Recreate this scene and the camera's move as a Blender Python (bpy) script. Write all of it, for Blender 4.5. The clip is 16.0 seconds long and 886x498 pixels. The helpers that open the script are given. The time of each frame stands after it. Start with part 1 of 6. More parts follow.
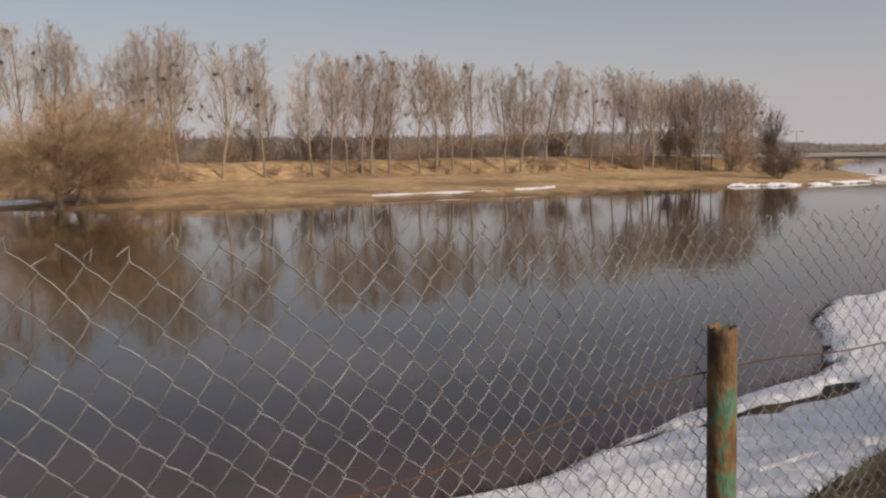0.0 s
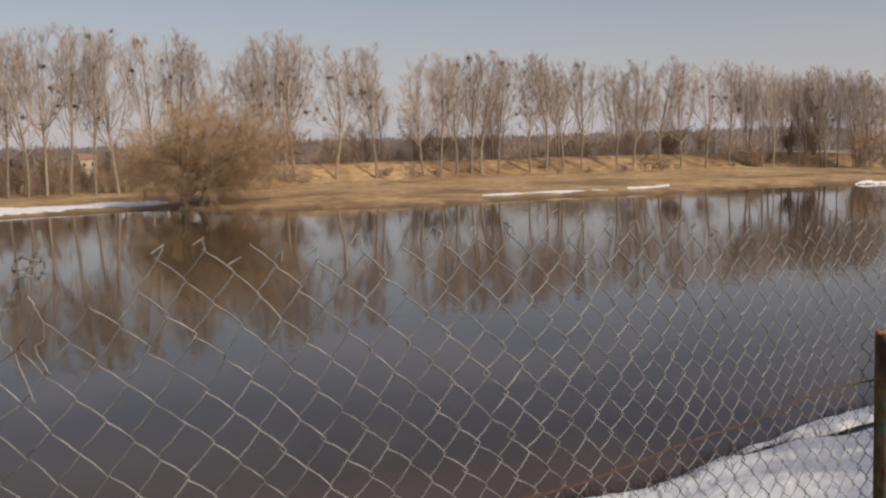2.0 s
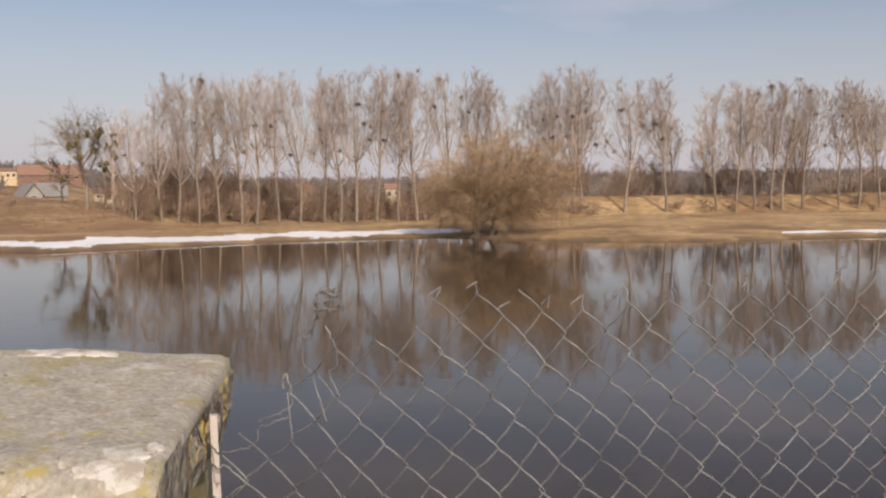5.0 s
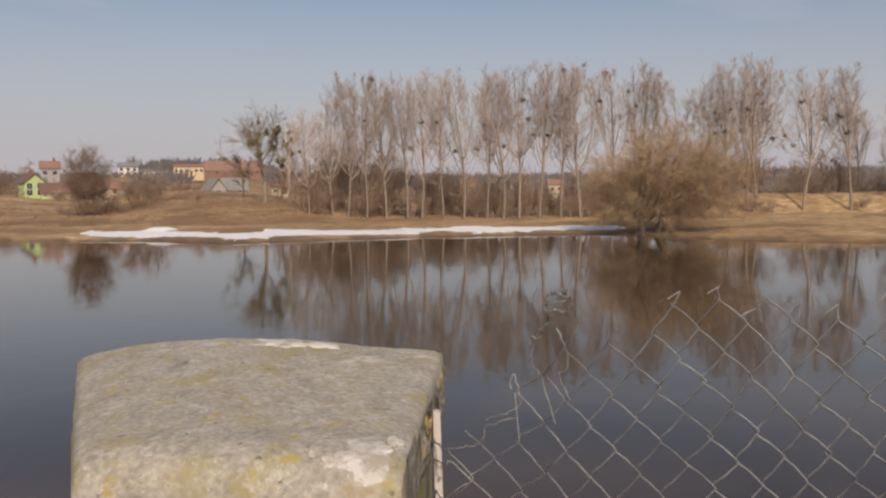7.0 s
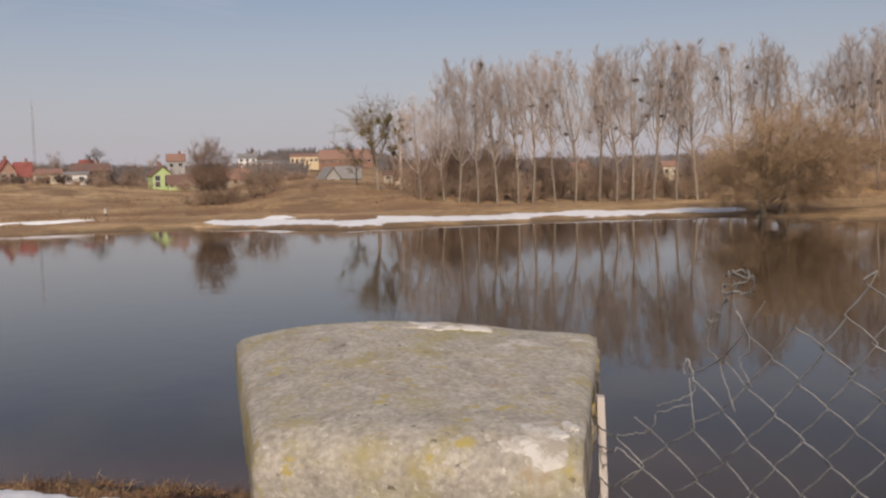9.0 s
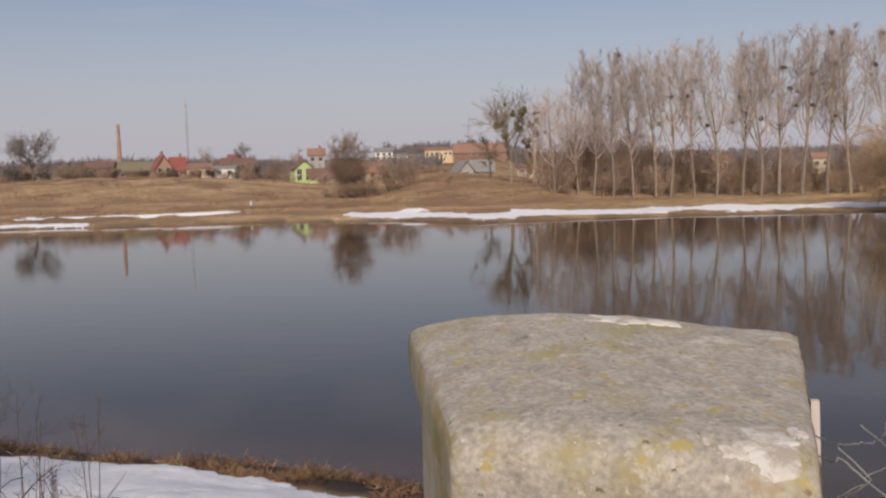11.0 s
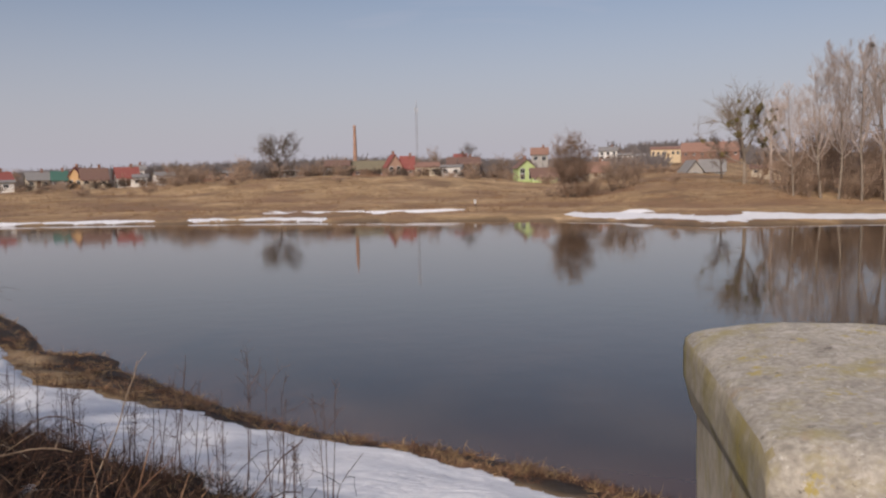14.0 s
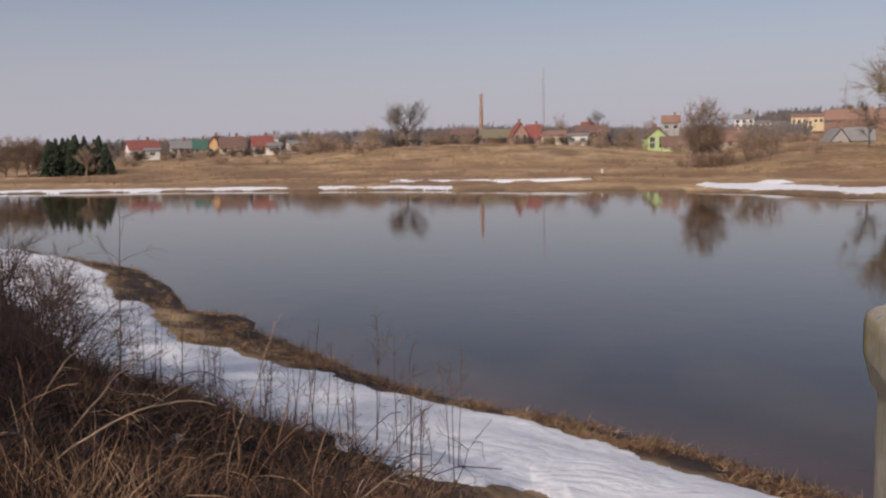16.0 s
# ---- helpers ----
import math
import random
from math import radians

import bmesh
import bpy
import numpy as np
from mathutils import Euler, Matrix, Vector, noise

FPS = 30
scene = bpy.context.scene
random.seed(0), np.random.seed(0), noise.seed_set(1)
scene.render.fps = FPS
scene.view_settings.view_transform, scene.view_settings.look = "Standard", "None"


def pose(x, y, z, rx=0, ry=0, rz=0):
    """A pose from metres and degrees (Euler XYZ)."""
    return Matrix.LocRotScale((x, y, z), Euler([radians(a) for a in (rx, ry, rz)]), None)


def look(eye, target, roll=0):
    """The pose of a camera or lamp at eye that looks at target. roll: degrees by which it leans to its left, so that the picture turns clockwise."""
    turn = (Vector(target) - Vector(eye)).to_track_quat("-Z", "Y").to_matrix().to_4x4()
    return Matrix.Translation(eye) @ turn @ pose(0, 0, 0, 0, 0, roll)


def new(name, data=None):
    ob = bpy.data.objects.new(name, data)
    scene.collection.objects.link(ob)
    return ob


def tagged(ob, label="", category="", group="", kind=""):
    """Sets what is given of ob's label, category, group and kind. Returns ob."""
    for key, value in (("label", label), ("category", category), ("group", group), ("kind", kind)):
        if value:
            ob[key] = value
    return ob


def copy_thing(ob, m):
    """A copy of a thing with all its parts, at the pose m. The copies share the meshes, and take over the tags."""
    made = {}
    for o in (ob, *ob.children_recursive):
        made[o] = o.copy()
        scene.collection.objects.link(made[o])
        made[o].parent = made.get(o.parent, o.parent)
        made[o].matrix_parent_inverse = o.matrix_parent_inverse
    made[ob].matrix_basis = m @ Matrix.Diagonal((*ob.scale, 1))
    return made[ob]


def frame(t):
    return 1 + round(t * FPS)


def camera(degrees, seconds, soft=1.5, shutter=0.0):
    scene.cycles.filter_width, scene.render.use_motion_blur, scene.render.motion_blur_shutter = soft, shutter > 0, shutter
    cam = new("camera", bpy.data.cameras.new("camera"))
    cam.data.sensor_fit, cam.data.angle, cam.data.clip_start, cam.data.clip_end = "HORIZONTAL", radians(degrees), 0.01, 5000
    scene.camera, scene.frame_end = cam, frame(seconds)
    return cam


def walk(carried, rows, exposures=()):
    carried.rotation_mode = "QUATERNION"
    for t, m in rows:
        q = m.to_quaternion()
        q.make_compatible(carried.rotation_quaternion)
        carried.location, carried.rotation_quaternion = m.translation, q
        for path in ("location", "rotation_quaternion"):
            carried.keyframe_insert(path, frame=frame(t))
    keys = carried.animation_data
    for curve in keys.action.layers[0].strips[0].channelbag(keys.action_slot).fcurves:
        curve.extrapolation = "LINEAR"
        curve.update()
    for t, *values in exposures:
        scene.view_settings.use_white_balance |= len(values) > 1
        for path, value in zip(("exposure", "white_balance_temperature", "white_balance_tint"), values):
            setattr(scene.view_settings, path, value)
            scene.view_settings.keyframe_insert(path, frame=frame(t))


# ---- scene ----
cam = camera(54.72, 16.0, soft=2.3)
PATH = [  # seconds, x, y, z, yaw, pitch, roll
    (0, -0.000, 0.000, 5.300, 3.42, -6.28, -0.83),
    (0.5, -0.021, -0.002, 5.301, 5.16, -6.17, -0.71),
    (1, -0.041, -0.003, 5.302, 7.38, -6.16, -0.53),
    (1.5, -0.053, -0.001, 5.302, 8.89, -6.14, -0.75),
    (2, -0.064, -0.004, 5.302, 10.76, -6.16, -1.45),
    (2.5, -0.070, -0.010, 5.303, 14.04, -6.29, -1.92),
    (3, -0.062, -0.016, 5.305, 17.14, -5.71, -1.35),
    (3.5, -0.055, -0.017, 5.307, 21.06, -5.04, -1.56),
    (4, -0.044, -0.016, 5.313, 23.53, -4.43, -1.29),
    (4.5, -0.041, -0.017, 5.315, 26.55, -4.19, -1.17),
    (5, -0.041, -0.018, 5.319, 29.69, -3.69, -0.68),
    (7.5, -0.118, -0.056, 5.324, 42.31, -4.05, -0.69),
    (8, -0.128, -0.062, 5.323, 43.82, -4.16, -0.97),
    (8.5, -0.139, -0.066, 5.321, 45.82, -4.49, -1.28),
    (11, -0.220, -0.095, 5.312, 56.83, -4.94, -1.63),
    (11.5, -0.232, -0.099, 5.310, 59.07, -5.05, -1.46),
    (12, -0.240, -0.103, 5.309, 60.59, -5.02, -1.24),
    (12.5, -0.249, -0.114, 5.309, 63.35, -4.59, -1.17),
    (13, -0.260, -0.128, 5.309, 66.31, -4.55, -1.19),
    (13.5, -0.269, -0.139, 5.307, 69.76, -4.71, -1.33),
    (14, -0.275, -0.145, 5.307, 71.54, -4.62, -1.19),
    (14.5, -0.282, -0.153, 5.305, 73.25, -4.85, -0.99),
    (15, -0.289, -0.161, 5.303, 75.73, -5.37, -1.09),
    (15.5, -0.297, -0.171, 5.301, 77.95, -6.07, -1.21),
    (16, -0.305, -0.182, 5.299, 79.91, -6.53, -1.08),
]
walk(cam, [(t, pose(x, y, z) @ pose(0, 0, 0, 0, 0, yaw) @ pose(0, 0, 0, 90 + pitch) @ pose(0, 0, 0, 0, 0, roll))
           for t, x, y, z, yaw, pitch, roll in PATH],
     ((0.0, 0.02, 7250, 15), (2.0, 0.05, 7200, 15), (3.5, 0.20, 7050, 16), (5.0, 0.26, 7050, 16), (7.5, -0.03, 7050, 16), (9.5, -0.03, 6850, 17), (11.0, -0.01, 6750, 17), (16.0, -0.04, 6650, 18)))

# ---- light ----
SUN_AZ = 131.0      # degrees clockwise from +y
SUN_EL = 33.0
world = bpy.data.worlds.new("world")
scene.world = world
world.use_nodes = True
wn, wl = world.node_tree.nodes, world.node_tree.links
wn.clear()
sky = wn.new("ShaderNodeTexSky")
sky.sky_type = "NISHITA"
sky.sun_disc = False
sky.sun_elevation = radians(SUN_EL)
sky.sun_rotation = radians(SUN_AZ)
sky.air_density, sky.dust_density, sky.ozone_density = 1.0, 2.5, 1.5
wtc = wn.new("ShaderNodeTexCoord")
wmap = wn.new("ShaderNodeMapping")
wmap.inputs["Scale"].default_value = (1.0, 1.6, 6.0)
wmap.inputs["Rotation"].default_value = (0.1, 0.15, 0.4)
wl.new(wtc.outputs["Generated"], wmap.inputs["Vector"])
wno = wn.new("ShaderNodeTexNoise")
wno.inputs["Scale"].default_value = 1.7
wno.inputs["Detail"].default_value = 5.0
wno.inputs["Distortion"].default_value = 0.6
wl.new(wmap.outputs["Vector"], wno.inputs["Vector"])
wramp = wn.new("ShaderNodeValToRGB")
wramp.color_ramp.elements[0].position, wramp.color_ramp.elements[1].position = 0.42, 0.66
wramp.color_ramp.elements[0].color = (0.0, 0.0, 0.0, 1)
wramp.color_ramp.elements[1].color = (0.5, 0.5, 0.5, 1)
wl.new(wno.outputs["Fac"], wramp.inputs["Fac"])
wsep = wn.new("ShaderNodeSeparateXYZ")
wl.new(wtc.outputs["Generated"], wsep.inputs["Vector"])
whaze = wn.new("ShaderNodeMapRange")      # haze near the horizon
whaze.inputs["From Min"].default_value, whaze.inputs["From Max"].default_value = 0.0, 0.25
whaze.inputs["To Min"].default_value, whaze.inputs["To Max"].default_value = 0.88, 0.0
wl.new(wsep.outputs["Z"], whaze.inputs["Value"])
wmx = wn.new("ShaderNodeMath")
wmx.operation = "MAXIMUM"
wl.new(whaze.outputs["Result"], wmx.inputs[0])
wl.new(wramp.outputs["Color"], wmx.inputs[1])
wmix = wn.new("ShaderNodeMixRGB")
wl.new(wmx.outputs[0], wmix.inputs["Fac"])
wl.new(sky.outputs["Color"], wmix.inputs["Color1"])
wmix.inputs["Color2"].default_value = (5.45, 5.55, 6.3, 1)   # thin high cloud and haze, in the sky's own units
wbg = wn.new("ShaderNodeBackground")
wbg.inputs["Strength"].default_value = 0.092
wl.new(wmix.outputs["Color"], wbg.inputs["Color"])
wout = wn.new("ShaderNodeOutputWorld")
wl.new(wbg.outputs["Background"], wout.inputs["Surface"])

sun = new("sun", bpy.data.lights.new("sun", "SUN"))
sun.data.energy, sun.data.angle, sun.data.color = 2.6, radians(0.8), (1.0, 0.93, 0.82)
_sd = Vector((math.sin(radians(SUN_AZ)) * math.cos(radians(SUN_EL)), math.cos(radians(SUN_AZ)) * math.cos(radians(SUN_EL)), math.sin(radians(SUN_EL))))
sun.matrix_world = look((0, 0, 60), Vector((0, 0, 60)) - _sd)
scene.view_settings.exposure = 0.0

# ---- materials ----


def material(name, colors, scale=5.0, rough=0.85, bump=0.0, bump_scale=None, metal=0.0, fine=None, spots=None, island=0.0, stretch=(1, 1, 1), obj_random=0.0):
    """Noise-mixed surface: colors is a list of (position, rgb). spots: (rgb, scale, low, high). island: value spread per loose piece."""
    m = bpy.data.materials.new(name)
    m.use_nodes = True
    n, l = m.node_tree.nodes, m.node_tree.links
    b = n["Principled BSDF"]
    b.inputs["Roughness"].default_value = rough
    b.inputs["Metallic"].default_value = metal
    tc = n.new("ShaderNodeTexCoord")
    mp = n.new("ShaderNodeMapping")
    mp.inputs["Scale"].default_value = stretch
    l.new(tc.outputs["Object"], mp.inputs["Vector"])
    no = n.new("ShaderNodeTexNoise")
    no.inputs["Scale"].default_value = scale
    no.inputs["Detail"].default_value = 6
    no.inputs["Roughness"].default_value = 0.65
    l.new(mp.outputs["Vector"], no.inputs["Vector"])
    rp = n.new("ShaderNodeValToRGB")
    e = rp.color_ramp.elements
    while len(e) < len(colors):
        e.new(0.5)
    for k, (p, c) in enumerate(colors):
        e[k].position = p
        e[k].color = (*c, 1)
    l.new(no.outputs["Fac"], rp.inputs["Fac"])
    col = rp.outputs["Color"]
    if fine:
        f = n.new("ShaderNodeTexNoise")
        f.inputs["Scale"].default_value = fine[0]
        f.inputs["Detail"].default_value = 4
        l.new(mp.outputs["Vector"], f.inputs["Vector"])
        mr = n.new("ShaderNodeMapRange")
        mr.inputs["From Min"].default_value, mr.inputs["From Max"].default_value = 0.3, 0.7
        mr.inputs["To Min"].default_value, mr.inputs["To Max"].default_value = 1 - fine[1], 1 + fine[1]
        l.new(f.outputs["Fac"], mr.inputs["Value"])
        mm = n.new("ShaderNodeVectorMath")
        mm.operation = "SCALE"
        l.new(col, mm.inputs[0])
        l.new(mr.outputs["Result"], mm.inputs["Scale"])
        col = mm.outputs["Vector"]
    for sp in (spots or []):
        c, sc, lo, hi = sp
        f = n.new("ShaderNodeTexNoise")
        f.inputs["Scale"].default_value = sc
        f.inputs["Detail"].default_value = 5
        f.inputs["Roughness"].default_value = 0.7
        off = n.new("ShaderNodeVectorMath")
        off.operation = "ADD"
        off.inputs[1].default_value = (c[0] * 31 + sc, c[1] * 17, c[2] * 23)
        l.new(mp.outputs["Vector"], off.inputs[0])
        l.new(off.outputs["Vector"], f.inputs["Vector"])
        mr = n.new("ShaderNodeMapRange")
        mr.inputs["From Min"].default_value, mr.inputs["From Max"].default_value = lo, hi
        l.new(f.outputs["Fac"], mr.inputs["Value"])
        mx = n.new("ShaderNodeMixRGB")
        l.new(mr.outputs["Result"], mx.inputs["Fac"])
        l.new(col, mx.inputs["Color1"])
        mx.inputs["Color2"].default_value = (*c, 1)
        col = mx.outputs["Color"]
    for amount, node, out in ((island, "ShaderNodeNewGeometry", "Random Per Island"), (obj_random, "ShaderNodeObjectInfo", "Random")):
        if amount:
            g = n.new(node)
            mr = n.new("ShaderNodeMapRange")
            mr.inputs["To Min"].default_value, mr.inputs["To Max"].default_value = 1 - amount, 1 + amount
            l.new(g.outputs[out], mr.inputs["Value"])
            mm = n.new("ShaderNodeVectorMath")
            mm.operation = "SCALE"
            l.new(col, mm.inputs[0])
            l.new(mr.outputs["Result"], mm.inputs["Scale"])
            col = mm.outputs["Vector"]
    l.new(col, b.inputs["Base Color"])
    if bump:
        f = n.new("ShaderNodeTexNoise")
        f.inputs["Scale"].default_value = bump_scale or scale * 4
        f.inputs["Detail"].default_value = 5
        l.new(mp.outputs["Vector"], f.inputs["Vector"])
        bp = n.new("ShaderNodeBump")
        bp.inputs["Strength"].default_value = bump
        bp.inputs["Distance"].default_value = 1.0 / (bump_scale or scale * 4)
        l.new(f.outputs["Fac"], bp.inputs["Height"])
        l.new(bp.outputs["Normal"], b.inputs["Normal"])
    return m


M_BARK = material("poplar_bark", [(0.3, (0.32, 0.265, 0.23)), (0.7, (0.50, 0.42, 0.37))], 1.5, 0.9, island=0.25, obj_random=0.12)
M_TRUNK = material("poplar_trunk", [(0.3, (0.17, 0.14, 0.108)), (0.7, (0.32, 0.262, 0.205))], 1.2, 0.9, fine=(9.0, 0.2), obj_random=0.2)
M_DARKBARK = material("dark_bark", [(0.3, (0.09, 0.07, 0.055)), (0.7, (0.17, 0.13, 0.10))], 1.5, 0.9, island=0.25, obj_random=0.15)
M_WILLOW = material("willow_twigs", [(0.3, (0.29, 0.195, 0.115)), (0.7, (0.44, 0.31, 0.19))], 0.6, 0.85, island=0.3)
M_SHRUB = material("shrub_twigs", [(0.3, (0.25, 0.175, 0.125)), (0.7, (0.40, 0.29, 0.21))], 0.6, 0.9, island=0.3, obj_random=0.25)
M_MISTLE = material("mistletoe_leaf", [(0.3, (0.13, 0.11, 0.03)), (0.7, (0.24, 0.19, 0.055))], 2.0, 0.8, island=0.3)
M_WEED = material("dry_weeds", [(0.3, (0.20, 0.115, 0.065)), (0.7, (0.36, 0.23, 0.125))], 0.05, 0.9, island=0.35)
M_REDTREE = material("rusty_twigs", [(0.3, (0.20, 0.135, 0.095)), (0.7, (0.31, 0.215, 0.155))], 0.6, 0.9, island=0.3)
M_SPRUCE = material("spruce_needles", [(0.3, (0.02, 0.032, 0.018)), (0.7, (0.045, 0.06, 0.03))], 1.0, 0.9, island=0.4)
# pale twig colour with the haze of distance mixed in
M_HAZE_WOODS = material("far_woods", [(0.35, (0.20, 0.178, 0.170)), (0.65, (0.26, 0.232, 0.225))], 0.02, 0.95, island=0.06)
M_SNOW = material("snow", [(0.3, (0.76, 0.76, 0.77)), (0.6, (0.90, 0.90, 0.90))], 1.2, 0.7, bump=0.35, bump_scale=4.0, fine=(14.0, 0.06), spots=[((0.45, 0.39, 0.32), 1.6, 0.62, 0.8), ((0.50, 0.45, 0.39), 7.0, 0.66, 0.76)], stretch=(1.6, 0.8, 1))
M_CONCRETE = material("weathered_concrete", [(0.3, (0.31, 0.28, 0.23)), (0.5, (0.39, 0.355, 0.295)), (0.7, (0.47, 0.43, 0.365))], 26.0, 0.92, bump=0.32, bump_scale=190.0, fine=(170.0, 0.24),
                      spots=[((0.36, 0.31, 0.15), 11.0, 0.50, 0.66), ((0.57, 0.53, 0.47), 24.0, 0.57, 0.68), ((0.38, 0.28, 0.17), 9.0, 0.58, 0.70), ((0.42, 0.34, 0.12), 34.0, 0.60, 0.66), ((0.13, 0.11, 0.085), 60.0, 0.62, 0.70), ((0.60, 0.57, 0.5), 110.0, 0.60, 0.68)])
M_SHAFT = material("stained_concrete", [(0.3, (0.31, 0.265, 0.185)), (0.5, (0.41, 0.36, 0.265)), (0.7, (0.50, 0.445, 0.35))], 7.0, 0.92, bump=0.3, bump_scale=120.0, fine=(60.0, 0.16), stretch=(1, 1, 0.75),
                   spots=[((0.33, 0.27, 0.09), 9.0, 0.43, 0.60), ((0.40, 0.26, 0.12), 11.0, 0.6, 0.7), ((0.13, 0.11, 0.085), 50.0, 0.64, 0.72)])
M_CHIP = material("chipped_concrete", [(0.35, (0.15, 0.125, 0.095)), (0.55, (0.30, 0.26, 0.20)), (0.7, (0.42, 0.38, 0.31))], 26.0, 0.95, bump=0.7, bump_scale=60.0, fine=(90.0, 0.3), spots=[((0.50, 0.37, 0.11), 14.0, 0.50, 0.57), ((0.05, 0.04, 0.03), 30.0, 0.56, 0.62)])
M_LIME = material("white_lime", [(0.3, (0.58, 0.55, 0.49)), (0.7, (0.72, 0.69, 0.64))], 30.0, 0.9, bump=0.3, bump_scale=150.0, spots=[((0.42, 0.37, 0.30), 24.0, 0.42, 0.52)])
M_POST = material("rusty_green_paint", [(0.40, (0.075, 0.042, 0.026)), (0.52, (0.17, 0.095, 0.042)), (0.57, (0.21, 0.13, 0.055)), (0.61, (0.085, 0.19, 0.125))], 22.0, 0.75, bump=0.5, bump_scale=120.0, fine=(120.0, 0.3), spots=[((0.30, 0.15, 0.05), 40.0, 0.58, 0.66)], stretch=(1, 1, 0.5))
M_RUST = material("rust", [(0.3, (0.07, 0.04, 0.028)), (0.7, (0.14, 0.075, 0.045))], 60.0, 0.85, bump=0.4)
M_WIRE = material("galvanised_wire", [(0.3, (0.145, 0.145, 0.142)), (0.7, (0.36, 0.36, 0.352))], 18.0, 0.6, metal=0.3, fine=(70.0, 0.25), spots=[((0.12, 0.085, 0.06), 14.0, 0.62, 0.74)])
M_STRIP = material("faded_pink_paint", [(0.3, (0.50, 0.44, 0.40)), (0.7, (0.66, 0.61, 0.57))], 30.0, 0.8, bump=0.3, spots=[((0.38, 0.10, 0.06), 40.0, 0.58, 0.66)], stretch=(1, 1, 0.3))

# ground: dry grass, soil and leaf litter
M_GROUND = material("dry_grass_ground", [(0.3, (0.29, 0.18, 0.085)), (0.5, (0.43, 0.285, 0.14)), (0.7, (0.55, 0.38, 0.21))], 0.09, 0.95, bump=0.5, bump_scale=2.5, fine=(0.8, 0.32),
                    spots=[((0.22, 0.135, 0.07), 0.06, 0.50, 0.62), ((0.21, 0.12, 0.065), 0.30, 0.56, 0.72), ((0.30, 0.16, 0.085), 0.12, 0.58, 0.7)])

# leaf litter, with slope shade mixed into its near-black colour, and wet silt take over where the cover layer says so
_n, _l = M_GROUND.node_tree.nodes, M_GROUND.node_tree.links
_b = _n["Principled BSDF"]
_src = _b.inputs["Base Color"].links[0].from_socket
_at = _n.new("ShaderNodeVertexColor")
_at.layer_name = "cover"
_sp = _n.new("ShaderNodeSeparateColor")
_l.new(_at.outputs["Color"], _sp.inputs["Color"])
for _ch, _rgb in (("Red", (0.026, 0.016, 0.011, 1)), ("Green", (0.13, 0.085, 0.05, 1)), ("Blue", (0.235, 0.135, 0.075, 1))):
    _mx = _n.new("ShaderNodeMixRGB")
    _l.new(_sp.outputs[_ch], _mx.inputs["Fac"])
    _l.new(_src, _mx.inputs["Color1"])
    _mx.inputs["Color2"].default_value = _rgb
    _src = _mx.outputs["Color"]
_l.new(_src, _b.inputs["Base Color"])

# water: a clear dielectric skin over a dark, silty body
M_WATER = bpy.data.materials.new("river_water")
M_WATER.use_nodes = True
_n, _l = M_WATER.node_tree.nodes, M_WATER.node_tree.links
_b = _n["Principled BSDF"]
_b.inputs["Base Color"].default_value = (0.048, 0.036, 0.027, 1)
_b.inputs["Roughness"].default_value = 0.035
_b.inputs["IOR"].default_value = 1.33
_at = _n.new("ShaderNodeVertexColor")     # silt shows through where it is shallow
_at.layer_name = "shallow"
_sp = _n.new("ShaderNodeSeparateColor")
_l.new(_at.outputs["Color"], _sp.inputs["Color"])
_mx = _n.new("ShaderNodeMixRGB")
_l.new(_sp.outputs["Red"], _mx.inputs["Fac"])
_mx.inputs["Color1"].default_value = (0.056, 0.038, 0.0225, 1)
_mx.inputs["Color2"].default_value = (0.088, 0.053, 0.037, 1)
_l.new(_mx.outputs["Color"], _b.inputs["Base Color"])
_tc = _n.new("ShaderNodeTexCoord")
_mp = _n.new("ShaderNodeMapping")
_mp.inputs["Scale"].default_value = (0.5, 0.5, 0.5)
_no = _n.new("ShaderNodeTexNoise")
_no.inputs["Scale"].default_value = 1.6
_no.inputs["Detail"].default_value = 4
_bp = _n.new("ShaderNodeBump")
_bp.inputs["Strength"].default_value = 0.075
_bp.inputs["Distance"].default_value = 0.08
_l.new(_tc.outputs["Object"], _mp.inputs["Vector"])
_l.new(_mp.outputs["Vector"], _no.inputs["Vector"])
_l.new(_no.outputs["Fac"], _bp.inputs["Height"])
_l.new(_bp.outputs["Normal"], _b.inputs["Normal"])

# ---- mesh helpers ----


def mesh_object(name, verts, faces, mat, parent=None, smooth=False):
    me = bpy.data.meshes.new(name)
    me.from_pydata(np.asarray(verts, dtype=float).tolist(), [], [tuple(f) for f in (faces.tolist() if isinstance(faces, np.ndarray) else faces)])
    me.update()
    if smooth:
        me.polygons.foreach_set("use_smooth", [True] * len(me.polygons))
    me.materials.append(mat)
    ob = new(name, me)
    if parent:
        ob.parent = parent
    return ob


def part(name, bm, mat, parent=None, label=""):
    me = bpy.data.meshes.new(name)
    bm.to_mesh(me)
    bm.free()
    me.materials.append(mat)
    ob = new(name, me)
    if parent:
        ob.parent = parent
    return tagged(ob, label)


def box(bm, x0, x1, y0, y1, z0, z1, bevel=0.0):
    m = Matrix.Translation(((x0 + x1) / 2, (y0 + y1) / 2, (z0 + z1) / 2)) @ Matrix.Diagonal((x1 - x0, y1 - y0, z1 - z0, 1))
    r = bmesh.ops.create_cube(bm, size=1, matrix=m)
    if bevel:
        es = list({e for v in r["verts"] for e in v.link_edges})
        bmesh.ops.bevel(bm, geom=es, offset=bevel, segments=2, affect="EDGES", profile=0.6)
    return bm


